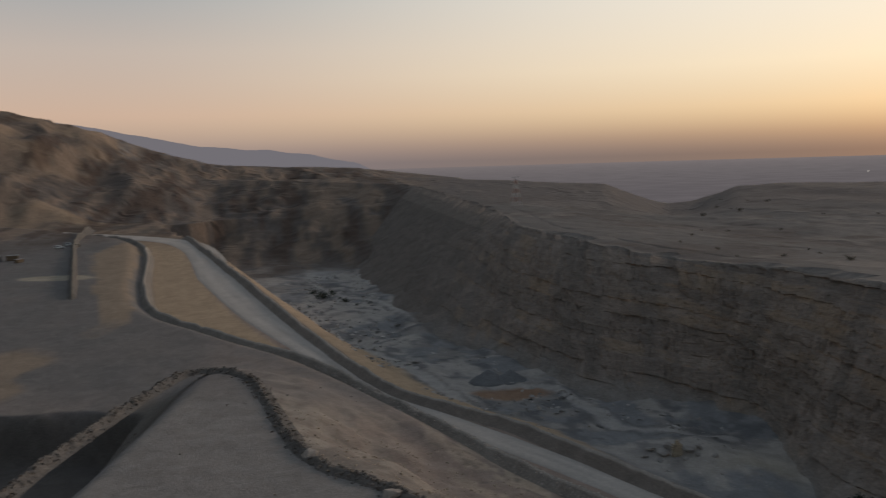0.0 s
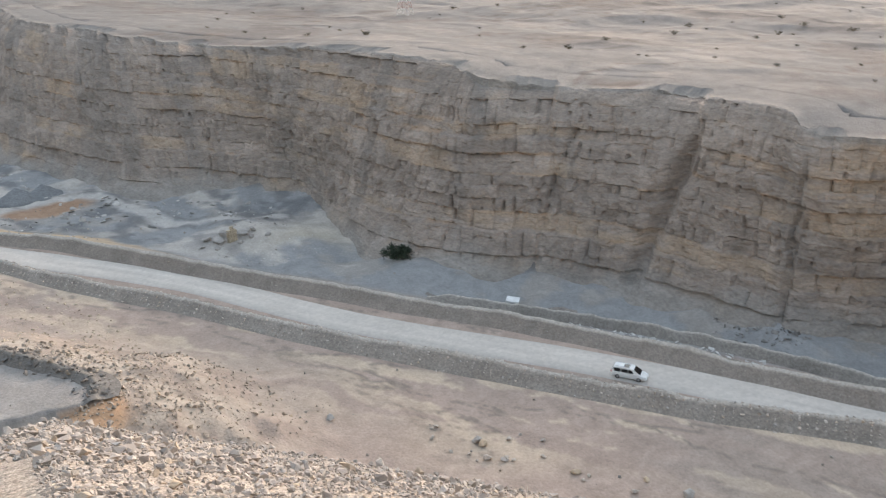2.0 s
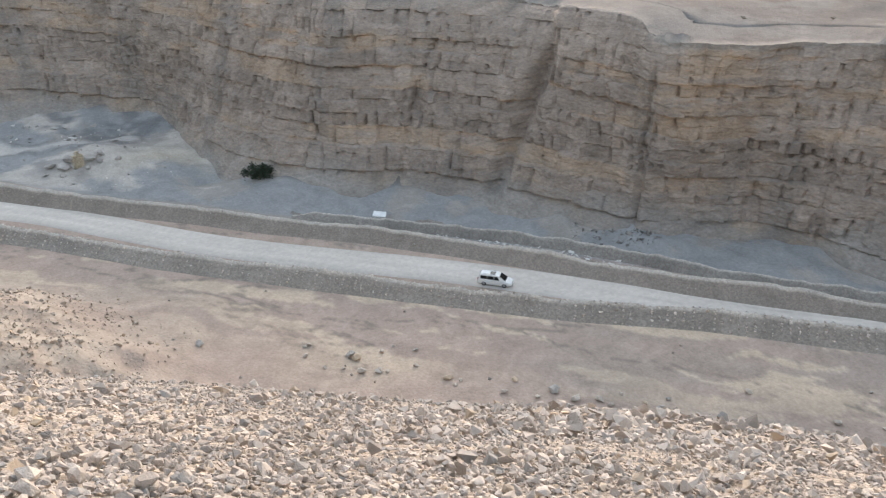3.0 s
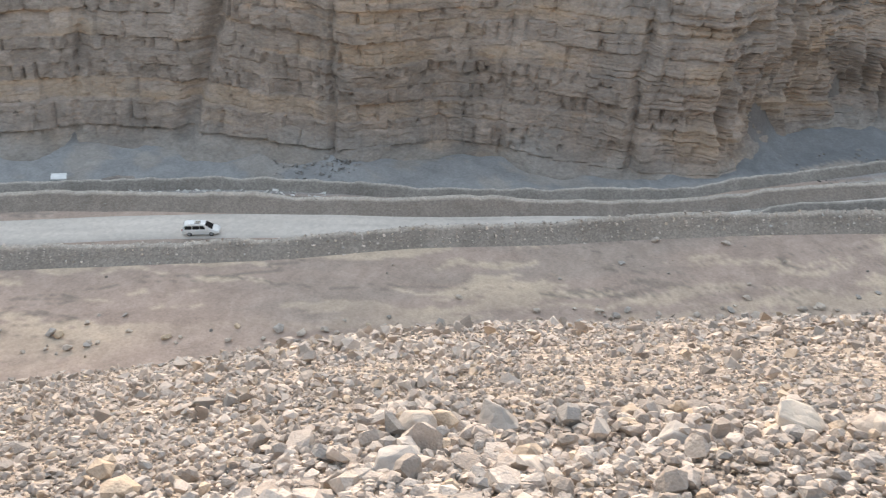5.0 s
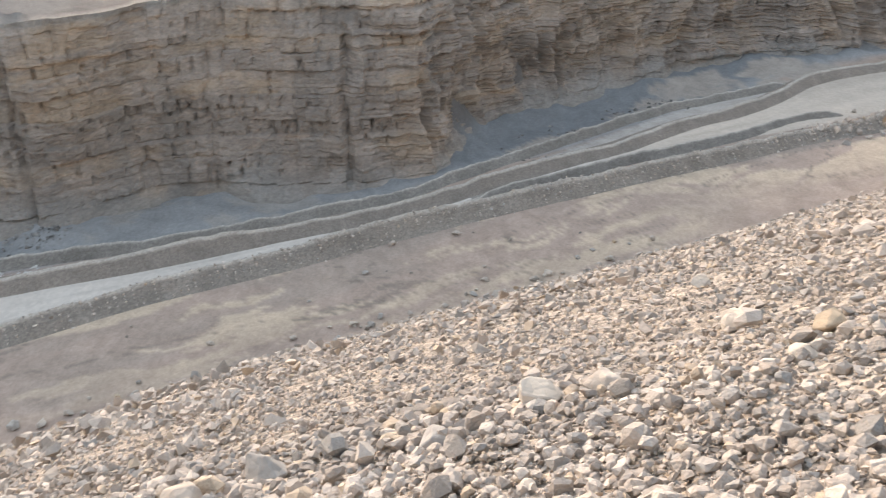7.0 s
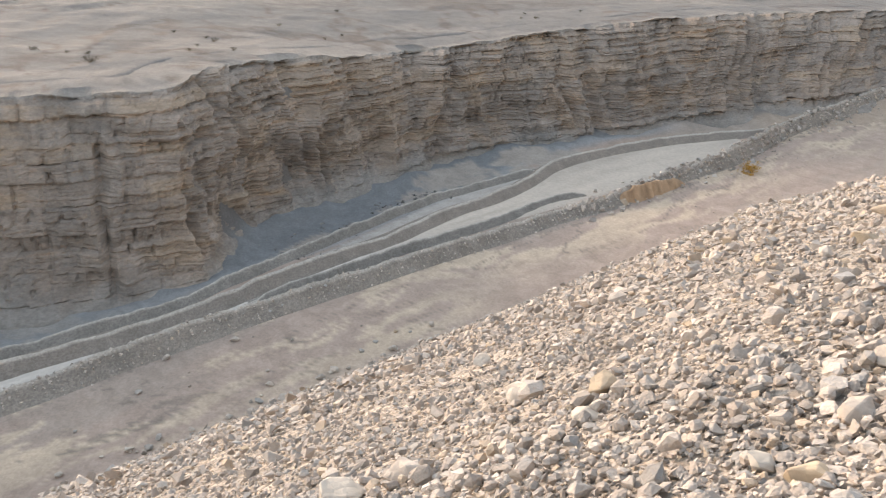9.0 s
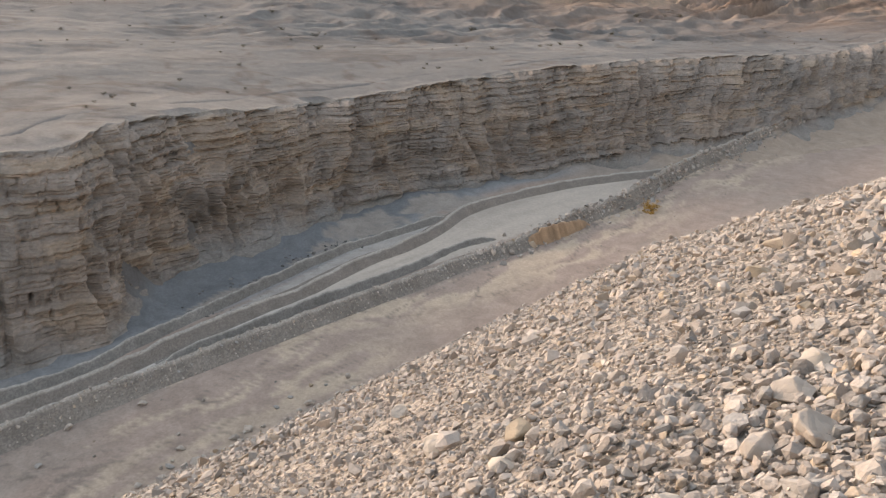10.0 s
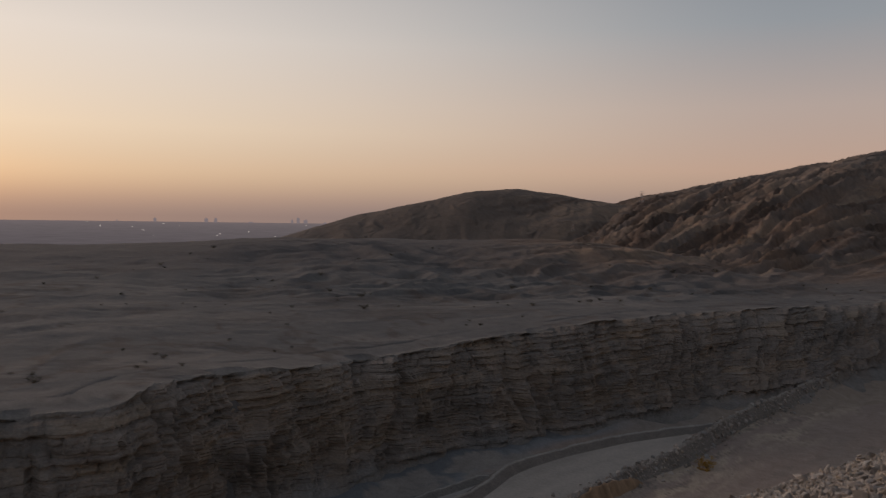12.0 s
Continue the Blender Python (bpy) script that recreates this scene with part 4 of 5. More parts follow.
x, y, z, dist = slope_points(60000, 2.3, 34, 0, 150)
size = np.clip((0.048 + 0.0066 * dist) * np.exp(rng.normal(size=len(x)) * 0.45) * coarse(x, y), 0.045, 0.7)
CHUNKY = [rock_shape(100 + q, 15 + q % 4, 0.72 + 0.03 * (q % 8)) for q in range(16)]
k = (dist < 9) & (size > 0.09)
tagged(new("rubble", scatter("close_rubble", x[k], y[k], z[k], size[k], CHUNKY, rng, stone_tint(rng, k.sum()), lean=0.2, pile=0.6)),
       "loose pale angular limestone rubble underfoot", "rubble", kind="stuff")
x, y, z, size = x[~k], y[~k], z[~k], size[~k]
SIMPLE = [rock_shape(40 + q, 8 + q % 2, 0.78 + 0.03 * (q % 6)) for q in range(12)]
k = dist[~k] > 13
tagged(new("rubble", scatter("middle_rubble", x[k], y[k], z[k], size[k], SIMPLE, rng, stone_tint(rng, k.sum()), lean=0.2, pile=0.6)),
       "slope of loose pale broken limestone rubble", "rubble", kind="stuff")
x, y, z, size = x[~k], y[~k], z[~k], size[~k]
tagged(new("rubble", scatter("near_rubble", x, y, z, size, SHAPES, rng, stone_tint(rng, len(x)), lean=0.2, pile=0.6)),
       "slope of loose pale angular limestone rubble", "rubble", kind="stuff")
x, y, z, dist = slope_points(33000, 30, 170, -12, 142)
size = np.clip((0.19 + 0.0036 * dist) * np.exp(rng.normal(size=len(x)) * 0.45) * coarse(x, y), 0.15, 1.2)
tagged(new("rubble", scatter("lower_rubble", x, y, z, size, SIMPLE, rng, stone_tint(rng, len(x)), lean=0.2, pile=0.6)),
       "lower slope of loose pale limestone rubble", "rubble", kind="stuff")


def along_line(ctrl, n, spread, tall):
    line = curve_points(ctrl, 1.0)
    i = rng.randint(1, len(line) - 1, n)
    t = line[i + 1][:, :2] - line[i - 1][:, :2]
    t /= np.linalg.norm(t, axis=1)[:, None]
    o = rng.normal(size=n) * spread
    x, y = line[i, 0] - t[:, 1] * o, line[i, 1] + t[:, 0] * o
    return x, y, o


def drop_on(objects, x, y, top=140.0):
    """Heights of the first surface under each place."""
    bpy.context.view_layer.update()
    z = np.full(len(x), -1e3)
    for ob in objects:
        for k in range(len(x)):
            hit, p, _, _ = ob.ray_cast((x[k], y[k], top), (0, 0, -1))
            if hit:
                z[k] = max(z[k], p[2])
    return z


banks = [o for o in scene.objects if o.name.startswith("gravel_bank")]
x, y, o = along_line(NEAR_BERM[7:], 11000, 1.6, 2)
z = drop_on([banks[0]], x, y)
k = z > -100
size = (0.14 + 0.42 * rng.rand(len(x)) ** 3) * (1 + 0.25 * (y < 60))
tagged(new("bank_stones", scatter("bank_stones", x[k], y[k], z[k], size[k], SIMPLE, rng, stone_tint(rng, k.sum(), 1.22), 0.08)),
       "grey stones lying on the gravel bank by the road", "stones", kind="stuff")
x, y, o = along_line(TERRACE_BERM, 2400, 1.0, 2)
z = np.maximum(drop_on([banks[4]], x, y), ground_level(x, y))
size = 0.25 + 0.8 * rng.rand(len(x)) ** 3
tagged(new("bank_stones", scatter("terrace_stones", x, y, z, size, SIMPLE, rng, stone_tint(rng, len(x), 0.5), 0.1)),
       "dark broken stones heaped on the terrace bank", "stones", kind="stuff")
x, y, o = along_line(FAR_BERM[3:], 1500, 1.2, 2)
z = drop_on([banks[1]], x, y)
k = z > -100
size = 0.10 + 0.25 * rng.rand(len(x)) ** 4
tagged(new("bank_stones", scatter("far_bank_stones", x[k], y[k], z[k], size[k], SHAPES[:6], rng, stone_tint(rng, k.sum(), 0.85), 0.15)),
       "pale stones along the far earth bank", "stones", kind="stuff")
n = 3600
x, y = rng.uniform(-60, 230, n), rng.uniform(-180, 260, n)
z = ground_level(x, y)
dr, sr, _ = line_distance(x, y, foot_line)
dd, _, _ = line_distance(x, y, road_line)
k = (dr * sr < -1) & (dd > 6) & (slope_level(x, y) < z - 0.1)
size = 0.12 + 0.55 * rng.rand(n) ** 5
tagged(new("scattered_stones", scatter("scattered_stones", x[k], y[k], z[k], size[k], SHAPES[:8], rng, stone_tint(rng, k.sum(), 0.8), 0.15)),
       "stones strewn over the wadi bed and apron", "stones", kind="stuff")

n = 9000
x, y = rng.uniform(-75, 62, n), rng.uniform(140, 470, n)
z = ground_level(x, y)
dr, sr, _ = line_distance(x, y, foot_line)
df, sf, _ = line_distance(x, y, far_line)
k = (dr * sr < -4) & (df * sf > 9) & (fbm(x / 14, y / 14, 58, 3) > -0.04)
FLAT = [rock_shape(60 + q, 11, 0.22) for q in range(6)]
size = 0.4 + 2.4 * rng.rand(n) ** 4 * smooth(140, 200, y)
tagged(new("wadi_slabs", scatter("wadi_slabs", x[k], y[k], z[k], size[k], FLAT, rng, np.array((0.47, 0.445, 0.42)) * (0.4 + 0.9 * rng.rand(k.sum(), 1)), 0.05)),
       "flat pale and grey slabs broken out of the wadi bed", "stone slabs", kind="stuff")


n = 10000
x, y = rng.uniform(2, 52, n), rng.uniform(72, 112, n)
z = ground_level(x, y)
dt, _, _ = line_distance(x, y, terrace)
k = ~inside(x, y, terrace) & (dt + 9 * fbm(x / 9, y / 9, 104, 3) < 6 + 20 * rng.rand(n) ** 1.5) & (slope_level(x, y) < z + 0.3)
size = 0.18 + 0.6 * rng.rand(n) ** 4
tagged(new("bank_rubble", scatter("side_rubble", x[k], y[k], z[k], size[k], SIMPLE, rng, stone_tint(rng, k.sum(), 0.95) * np.array((1.0, 0.95, 0.88)), 0.1, pile=0.3)),
       "tan rubble spilling from the terrace down to the apron", "rubble", kind="stuff")
x, y, o = along_line(NEAR_BERM[-6:], 1700, 2.4, 2)
z = np.maximum(drop_on([banks[0]], x, y), ground_level(x, y))
size = 0.35 + 1.6 * rng.rand(len(x)) ** 3
tagged(new("bank_stones", scatter("upper_bank_stones", x, y, z, size, SHAPES[:8], rng, stone_tint(rng, len(x), 1.05), 0.1)),
       "coarse grey rocks heaped along the upper bank", "stones", kind="stuff")
spots = [(142, 0.7, 2.2), (163, -18, 2.2), (152, -7, 2.5), (102, 72, 1.6), (105, 71.5, 1.4), (99, 77, 2.4), (172, -28, 2.5)]
x, y = (np.concatenate([rng.normal(px_, w_, 60) for px_, _, w_ in spots]), np.concatenate([rng.normal(py_, w_, 60) for _, py_, w_ in spots]))
z = ground_level(x, y)
size = 0.3 + 1.0 * rng.rand(len(x)) ** 3
tagged(new("wadi_slabs", scatter("dark_slabs", x, y, z, size, FLAT, rng, np.array((0.2, 0.19, 0.18)) * (0.6 + 0.8 * rng.rand(len(x), 1)), 0.12)),
       "dark broken slabs in loose patches on the wadi bed", "stone slabs", kind="stuff")
t_ = rng.rand(150)
x, y = np.interp(t_, [0, 0.3, 0.6, 1], [81.6, 84.8, 87.3, 94.1]) + rng.normal(size=150) * 0.9, np.interp(t_, [0, 0.3, 0.6, 1], [95, 88, 79.3, 68.8]) + rng.normal(size=150) * 1.2
z = ground_level(x, y)
size = 0.3 + 1.1 * rng.rand(150) ** 3
tagged(new("wadi_slabs", scatter("pale_slabs", x, y, z, size, FLAT, rng, np.array((0.62, 0.60, 0.57)) * (0.7 + 0.4 * rng.rand(150, 1)), 0.06)),
       "pale chalky slabs strewn beside the earth bank", "stone slabs", kind="stuff")
n = 2600
x, y = rng.uniform(-32, 18, n), rng.uniform(96, 165, n)
z = ground_level(x, y)
dn, sn, _ = line_distance(x, y, near_line)
k = (sn * dn < -4) & ~inside(x, y, terrace) & (slope_level(x, y) < z - 0.3)
size = 0.16 + 0.6 * rng.rand(n) ** 5
tagged(new("bank_rubble", scatter("bank_rubble", x[k], y[k], z[k], size[k], SHAPES[:8], rng, np.array((0.50, 0.415, 0.32)) * (0.7 + 0.5 * rng.rand(k.sum(), 1)), 0.02)),
       "tan broken rock tipped down the side of the terrace", "rubble", kind="stuff")


# ---- single things: helpers ----
def part(name, bm, material, parent, label=""):
    me = bpy.data.meshes.new(name)
    bm.to_mesh(me)
    bm.free()
    me.materials.append(material)
    ob = new(name, me)
    ob.parent = parent
    if label:
        ob["label"] = label
    return ob


def box(bm, x0, x1, y0, y1, z0, z1, bevel=0.0):
    vs = [bm.verts.new((x, y, z)) for z in (z0, z1) for x, y in ((x0, y0), (x1, y0), (x1, y1), (x0, y1))]
    fs = [bm.faces.new([vs[i] for i in q]) for q in ((3, 2, 1, 0), (4, 5, 6, 7), (0, 1, 5, 4), (1, 2, 6, 5), (2, 3, 7, 6), (3, 0, 4, 7))]
    if bevel:
        bmesh.ops.bevel(bm, geom=list({e for f in fs for e in f.edges}), offset=bevel, segments=2, affect="EDGES", profile=0.5)
    return vs


def tube(bm, p, q, r0, r1=None, sides=6):
    p, q = Vector(p), Vector(q)
    r1 = r0 if r1 is None else r1
    m = (q - p).to_track_quat("Z", "Y").to_matrix()
    ends = [[bm.verts.new(c + m @ Vector((r * math.cos(6.2832 * i / sides), r * math.sin(6.2832 * i / sides), 0))) for i in range(sides)]
            for c, r in ((p, r0), (q, r1))]
    for i in range(sides):
        j = (i + 1) % sides
        bm.faces.new((ends[0][i], ends[0][j], ends[1][j], ends[1][i]))
    bm.faces.new(ends[0][::-1])
    bm.faces.new(ends[1])


def ground_at(x, y):
    """The height of the ground sheet at a place, between its corners."""
    r, t = math.hypot(x, y), math.atan2(x, y)
    t += 2 * math.pi if t < turns[0] else 0
    i, j = min(np.searchsorted(radii, r), len(radii) - 1), min(np.searchsorted(turns, t), len(turns) - 1)
    u, v = (r - radii[i - 1]) / (radii[i] - radii[i - 1]), (t - turns[j - 1]) / (turns[j] - turns[j - 1])
    return float((Z[i - 1, j - 1] * (1 - v) + Z[i - 1, j] * v) * (1 - u) + (Z[i, j - 1] * (1 - v) + Z[i, j] * v) * u)


def thing(name, label, category, group=""):
    return tagged(new(name), label, category, group)


# ---- the white people carrier on the road, and cars parked on the upper terrace ----
def loft(bm, rings):
    """Closed rings of equal count joined one after another, ends capped."""
    vs = [[bm.verts.new(p) for p in r] for r in rings]
    n = len(vs[0])
    for a, b in zip(vs, vs[1:]):
        for i in range(n):
            j = (i + 1) % n
            bm.faces.new((a[i], a[j], b[j], b[i]))
    bm.faces.new(vs[0][::-1])
    bm.faces.new(vs[-1])
    bmesh.ops.recalc_face_normals(bm, faces=bm.faces)


def wheel(parent, x, y, side):
    bm = bmesh.new()
    tube(bm, (x, y - 0.11, 0.33), (x, y + 0.11, 0.33), 0.33, sides=20)
    bmesh.ops.bevel(bm, geom=[e for e in bm.edges if len(e.link_faces) == 2 and any(len(f.verts) > 4 for f in e.link_faces)], offset=0.04, segments=2, affect="EDGES")
    w = part("wheel", bm, TYRE, parent)
    bm = bmesh.new()
    tube(bm, (x, y + side * 0.105, 0.33), (x, y + side * 0.125, 0.33), 0.21, 0.19, sides=10)
    part("rim", bm, STEEL, w, "grey alloy rim")


def car(paint, label, van=True, category="car", group=""):
    """About 4.9 m long, nose towards +x, wheels on z = 0."""
    root = thing("minivan" if van else "parked_car", label, category, group)
    L, W = (4.9, 0.93) if van else (4.6, 0.9)
    roof = 1.72 if van else 1.6
    bm = bmesh.new()
    rings = []
    for x, low, high, w in ((-L / 2, 0.45, 1.0, 0.80), (-L / 2 + 0.08, 0.32, 1.06, 0.90), (-1.6, 0.26, 1.04, W), (0.0, 0.25, 1.0, W), (1.3, 0.26, 0.98, W),
                            (L / 2 - 0.45, 0.28, 0.86, 0.90), (L / 2 - 0.08, 0.33, 0.70, 0.78), (L / 2, 0.42, 0.60, 0.66)):
        rings.append([(x, -w * 0.94, low), (x, w * 0.94, low), (x, w, (low + high) / 2), (x, w * 0.95, high - 0.06), (x, w * 0.86, high),
                      (x, -w * 0.86, high), (x, -w * 0.95, high - 0.06), (x, -w, (low + high) / 2)])
    loft(bm, rings)
    body = part("body", bm, paint, root)
    bm = bmesh.new()
    rings = []
    for x, z, w in ((-L / 2 + 0.12, 1.0, 0.80), (-L / 2 + 0.28, roof - 0.12, 0.70), (-1.7, roof, 0.70), (0.2, roof, 0.70), (0.65, roof - 0.1, 0.69), (1.55, 0.97, 0.78)):
        rings.append([(x, -0.82, 0.93), (x, 0.82, 0.93), (x, (w + 0.82) / 2, (z + 0.93) / 2), (x, w, z - 0.03), (x, w - 0.1, z), (x, -w + 0.1, z), (x, -w, z - 0.03), (x, -(w + 0.82) / 2, (z + 0.93) / 2)])
    loft(bm, rings)
    part("cabin", bm, paint, root)
    for side in (-1, 1):
        for x0, x1 in ((-2.05, -1.1), (-1.03, -0.12), (-0.05, 0.72)):
            bm = bmesh.new()
            lo, hi = 1.04, roof - 0.22
            top = x1 - (0.32 if x1 > 0.5 else 0)
            vs = [(x0, side * 0.835, lo), (x1, side * 0.835, lo), (top, side * 0.755, hi), (x0, side * 0.755, hi)]
            out_, in_ = [bm.verts.new(v) for v in vs], [bm.verts.new((v[0], v[1] - side * 0.06, v[2])) for v in vs]
            for i in range(4):
                j = (i + 1) % 4
                bm.faces.new((out_[i], out_[j], in_[j], in_[i]))
            bm.faces.new(out_)
            bm.faces.new(in_[::-1])
            bmesh.ops.recalc_face_normals(bm, faces=bm.faces)
            part("side_window", bm, DARKGLASS, root, "black tinted window")
        bm = bmesh.new()
        tube(bm, (-1.8, side * 0.58, roof + 0.05), (0.1, side * 0.58, roof + 0.05), 0.025)
        part("roof_rail", bm, STEEL, root)
        bm = bmesh.new()
        box(bm, 0.70, 0.86, side * 0.97 - 0.09, side * 0.97 + 0.09, 1.02, 1.16, 0.03)
        part("mirror", bm, paint, root)
        bm = bmesh.new()
        box(bm, L / 2 - 0.30, L / 2 - 0.06, side * 0.62 - 0.15, side * 0.62 + 0.15, 0.62, 0.74, 0.03)
        part("headlight", bm, LAMPGLASS, root, "clear headlight")
        bm = bmesh.new()
        box(bm, -L / 2 + 0.0, -L / 2 + 0.12, side * 0.78 - 0.08, side * 0.78 + 0.08, 0.80, 1.12, 0.02)
        part("tail_light", bm, REDGLASS, root, "red tail light")
        for x in (-1.5, 1.45):
            wheel(root, x, side * 0.82, side)
    for name, a, b, w0, w1, mat in (("windscreen", (1.56, 1.0), (0.72, roof - 0.12), 0.72, 0.62, DARKGLASS), ("rear_window", (-L / 2 + 0.15, 1.12), (-L / 2 + 0.27, roof - 0.16), 0.68, 0.62, DARKGLASS)):
        bm = bmesh.new()
        off = 0.035 if a[0] > 0 else -0.035
        ring = [[bm.verts.new((p[0] + o, s_ * w, p[1] + 0.01)) for p, s_, w in ((a, -1, w0), (a, 1, w0), (b, 1, w1), (b, -1, w1))] for o in (off, -off)]
        for i in range(4):
            j = (i + 1) % 4
            bm.faces.new((ring[0][i], ring[0][j], ring[1][j], ring[1][i]))
        bm.faces.new(ring[0])
        bm.faces.new(ring[1][::-1])
        bmesh.ops.recalc_face_normals(bm, faces=bm.faces)
        part(name, bm, mat, root, "dark glass")
    if van:
        bm = bmesh.new()
        box(bm, -0.75, 0.0, -0.42, 0.42, roof - 0.02, roof + 0.012)
        part("sunroof", bm, DARKGLASS, root, "dark glass sunroof")
    bm = bmesh.new()
    box(bm, L / 2 - 0.12, L / 2 + 0.05, -0.72, 0.72, 0.30, 0.46, 0.05)
    part("bumper", bm, paint, root)
    return root


van = car(WHITE, "white people carrier with black side windows driving on the dirt road")
van.matrix_world = pose(73.2, 74.2, ground_at(73.2, 74.2) + 0.14, 0, 0, math.degrees(math.atan2(-32, 20.8)))
parked = car(WHITE, "white car parked on the upper terrace", False, group="cars parked on the terrace")
parked.matrix_world = pose(-197, 423, ground_at(-197, 423), 0, 0, 25)
copy_thing(parked, pose(-196, 432, ground_at(-196, 432), 0, 0, 32))
black = car(DARKPAINT, "black car parked on the upper terrace", False, group="cars parked on the terrace")
black.matrix_world = pose(-190, 428, ground_at(-190, 428), 0, 0, 80)


# ---- shrubs ----
def shrub(seed, leaf, label, leaves=260, name="shrub", group=""):
    """A bush about 1 m across and 0.8 m high: forked twigs and small leaf clumps."""
    rs = np.random.RandomState(seed)
    root = thing(name, label, "bush", group)
    bm, tips = bmesh.new(), []
    for i in range(9):
        a, lift = rs.rand() * 6.283, 0.35 + 0.6 * rs.rand()
        mid = Vector((0.16 * math.cos(a), 0.16 * math.sin(a), 0.3 * lift))
        tube(bm, (0, 0, -0.04), mid, 0.03, 0.02, 4)
        for _ in range(3):
            tip = mid + Vector(rs.normal(size=3) * 0.13) + Vector((0.16 * math.cos(a), 0.16 * math.sin(a), 0.22 * lift))
            tube(bm, mid, tip, 0.014, 0.006, 3)
            tips.append(tip)
    part("branches", bm, TWIG, root)
    bm = bmesh.new()
    for i in range(leaves):
        c = tips[rs.randint(len(tips))] + Vector(rs.normal(size=3) * np.array((0.11, 0.11, 0.08)))
        c.z = max(c.z, 0.02)
        u, v = Vector(rs.normal(size=3)).normalized() * (0.04 + 0.05 * rs.rand()), Vector(rs.normal(size=3)).normalized() * 0.035
        bm.faces.new([bm.verts.new(c + q) for q in (u, v, -u, -v)])
    part("foliage", bm, leaf, root)
    return root


green = shrub(1, LEAF, "dense dark green bush at the foot of the cliff", 2600, "bush")
green.matrix_world = pose(69.5, 134.5, ground_at(69.5, 134.5)) @ Matrix.Scale(4.0, 4)
gold = shrub(2, YELLOWLEAF, "rounded yellow-orange dry bush on the apron", 500, "bush")
gold.matrix_world = pose(175, -106, ground_at(175, -106)) @ Matrix.Scale(3.6, 4)
for i, (bx, by, k) in enumerate(((-58, 385, 5.5), (-54, 392, 4.0), (-64, 398, 3.5), (-46, 372, 3.0))):
    b = shrub(30 + i, LEAF, "dark bush in the far bend of the wadi", 350, "bush", "bushes in the wadi bend")
    b.matrix_world = pose(bx, by, ground_at(bx, by)) @ Matrix.Scale(k, 4)
DRY = [shrub(10 + i, DRYLEAF, "small dull olive desert shrub on the plateau", 150, "shrub", "desert shrubs on the plateau") for i in range(5)]
rs = np.random.RandomState(21)
placed = 0
tries_az, tries_d = np.radians(rs.uniform(14, 131, 900)), 150 * (620 / 150) ** rs.rand(900)
tx, ty = tries_d * np.sin(tries_az), tries_d * np.cos(tries_az)
dm, sm, _ = line_distance(tx, ty, rim_line)
good = (dm * sm > 5) & (fbm(tx / 60, ty / 60, 59, 3) + 0.25 * rs.rand(900) > 0.05)
for bx, by, d_ in list(zip(tx[good], ty[good], tries_d[good]))[:210]:
    k, m = (0.7 + 1.6 * rs.rand() ** 3) * (1 + d_ / 600), rs.randint(5)
    m4 = pose(bx, by, ground_at(bx, by), 0, 0, rs.uniform(0, 360)) @ Matrix.Diagonal((k, k, k * 0.8, 1))
    if placed < 5:
        DRY[placed].matrix_world = m4
    else:
        ob = copy_thing(DRY[m], m4)
        ob.matrix_world = m4
    placed += 1


# ---- single rocks on the slope, boulders on apron and terrace ----
def rock_mesh(seed, colour, corners=14, flat=0.72):
    """A broken stone: flat faces between sharp but worn edges."""
    rs = np.random.RandomState(seed)
    bm = bmesh.new()
    wide = 0.9 + 0.35 * rs.rand()
    for _ in range(corners):
        p = rs.normal(size=3)
        p *= 0.5 * (0.84 + 0.24 * rs.rand()) / np.linalg.norm(p)
        bm.verts.new((p[0] * wide, p[1], p[2] * flat))
    bmesh.ops.convex_hull(bm, input=bm.verts)
    bmesh.ops.delete(bm, geom=[v for v in bm.verts if not v.link_faces], context="VERTS")
    bmesh.ops.dissolve_limit(bm, angle_limit=0.28, verts=bm.verts, edges=bm.edges)
    bmesh.ops.bevel(bm, geom=bm.edges[:], offset=0.022, segments=1, affect="EDGES", profile=0.5)
    bmesh.ops.triangulate(bm, faces=bm.faces)
    bmesh.ops.subdivide_edges(bm, edges=[e for e in bm.edges if e.calc_length() > 0.22], cuts=1)
    bmesh.ops.triangulate(bm, faces=bm.faces)
    bm.verts.index_update()
    P = np.array([v.co[:] for v in bm.verts])
    F = np.array([[v.index for v in f.verts] for f in bm.faces])
    bm.free()
    P = P * (1 + 0.06 * fbm(P[:, 0] * 4 + seed, P[:, 1] * 4 + P[:, 2] * 5, seed, 3))[:, None]
    me = mesh_from("rock", P, F, BOULDER, smooth_shade=False)
    set_tint(me, np.array(colour) * (1 + 0.22 * fbm(P[:, 0] * 2 + seed, P[:, 1] * 2 + P[:, 2], seed + 3, 3))[:, None])
    return me


PALE, GREY, ORANGE, CREAM = (0.43, 0.375, 0.325), (0.36, 0.335, 0.31), (0.45, 0.36, 0.265), (0.48, 0.425, 0.365)
KINDS = [(c, w, [rock_mesh(200 + 10 * i + j, c, 13 + 2 * j, 0.62 + 0.05 * j) for j in range(5)])
         for i, (c, w) in enumerate(((PALE, "pale"), (GREY, "grey"), (ORANGE, "orange-tan"), (CREAM, "cream")))]


def rock(kind, x, y, z, size, rs, where, group, name="rock", up=0.25):
    c, w, meshes = KINDS[kind]
    ob = tagged(new(name, meshes[rs.randint(5)]), f"{w} angular limestone {name} {where}", name, group)
    ob.matrix_world = pose(x, y, z + up * size, rs.uniform(-25, 25), rs.uniform(-25, 25), rs.uniform(0, 360)) @ Matrix.Diagonal((size * rs.uniform(0.9, 1.25), size, size * rs.uniform(0.75, 1), 1))
    return ob


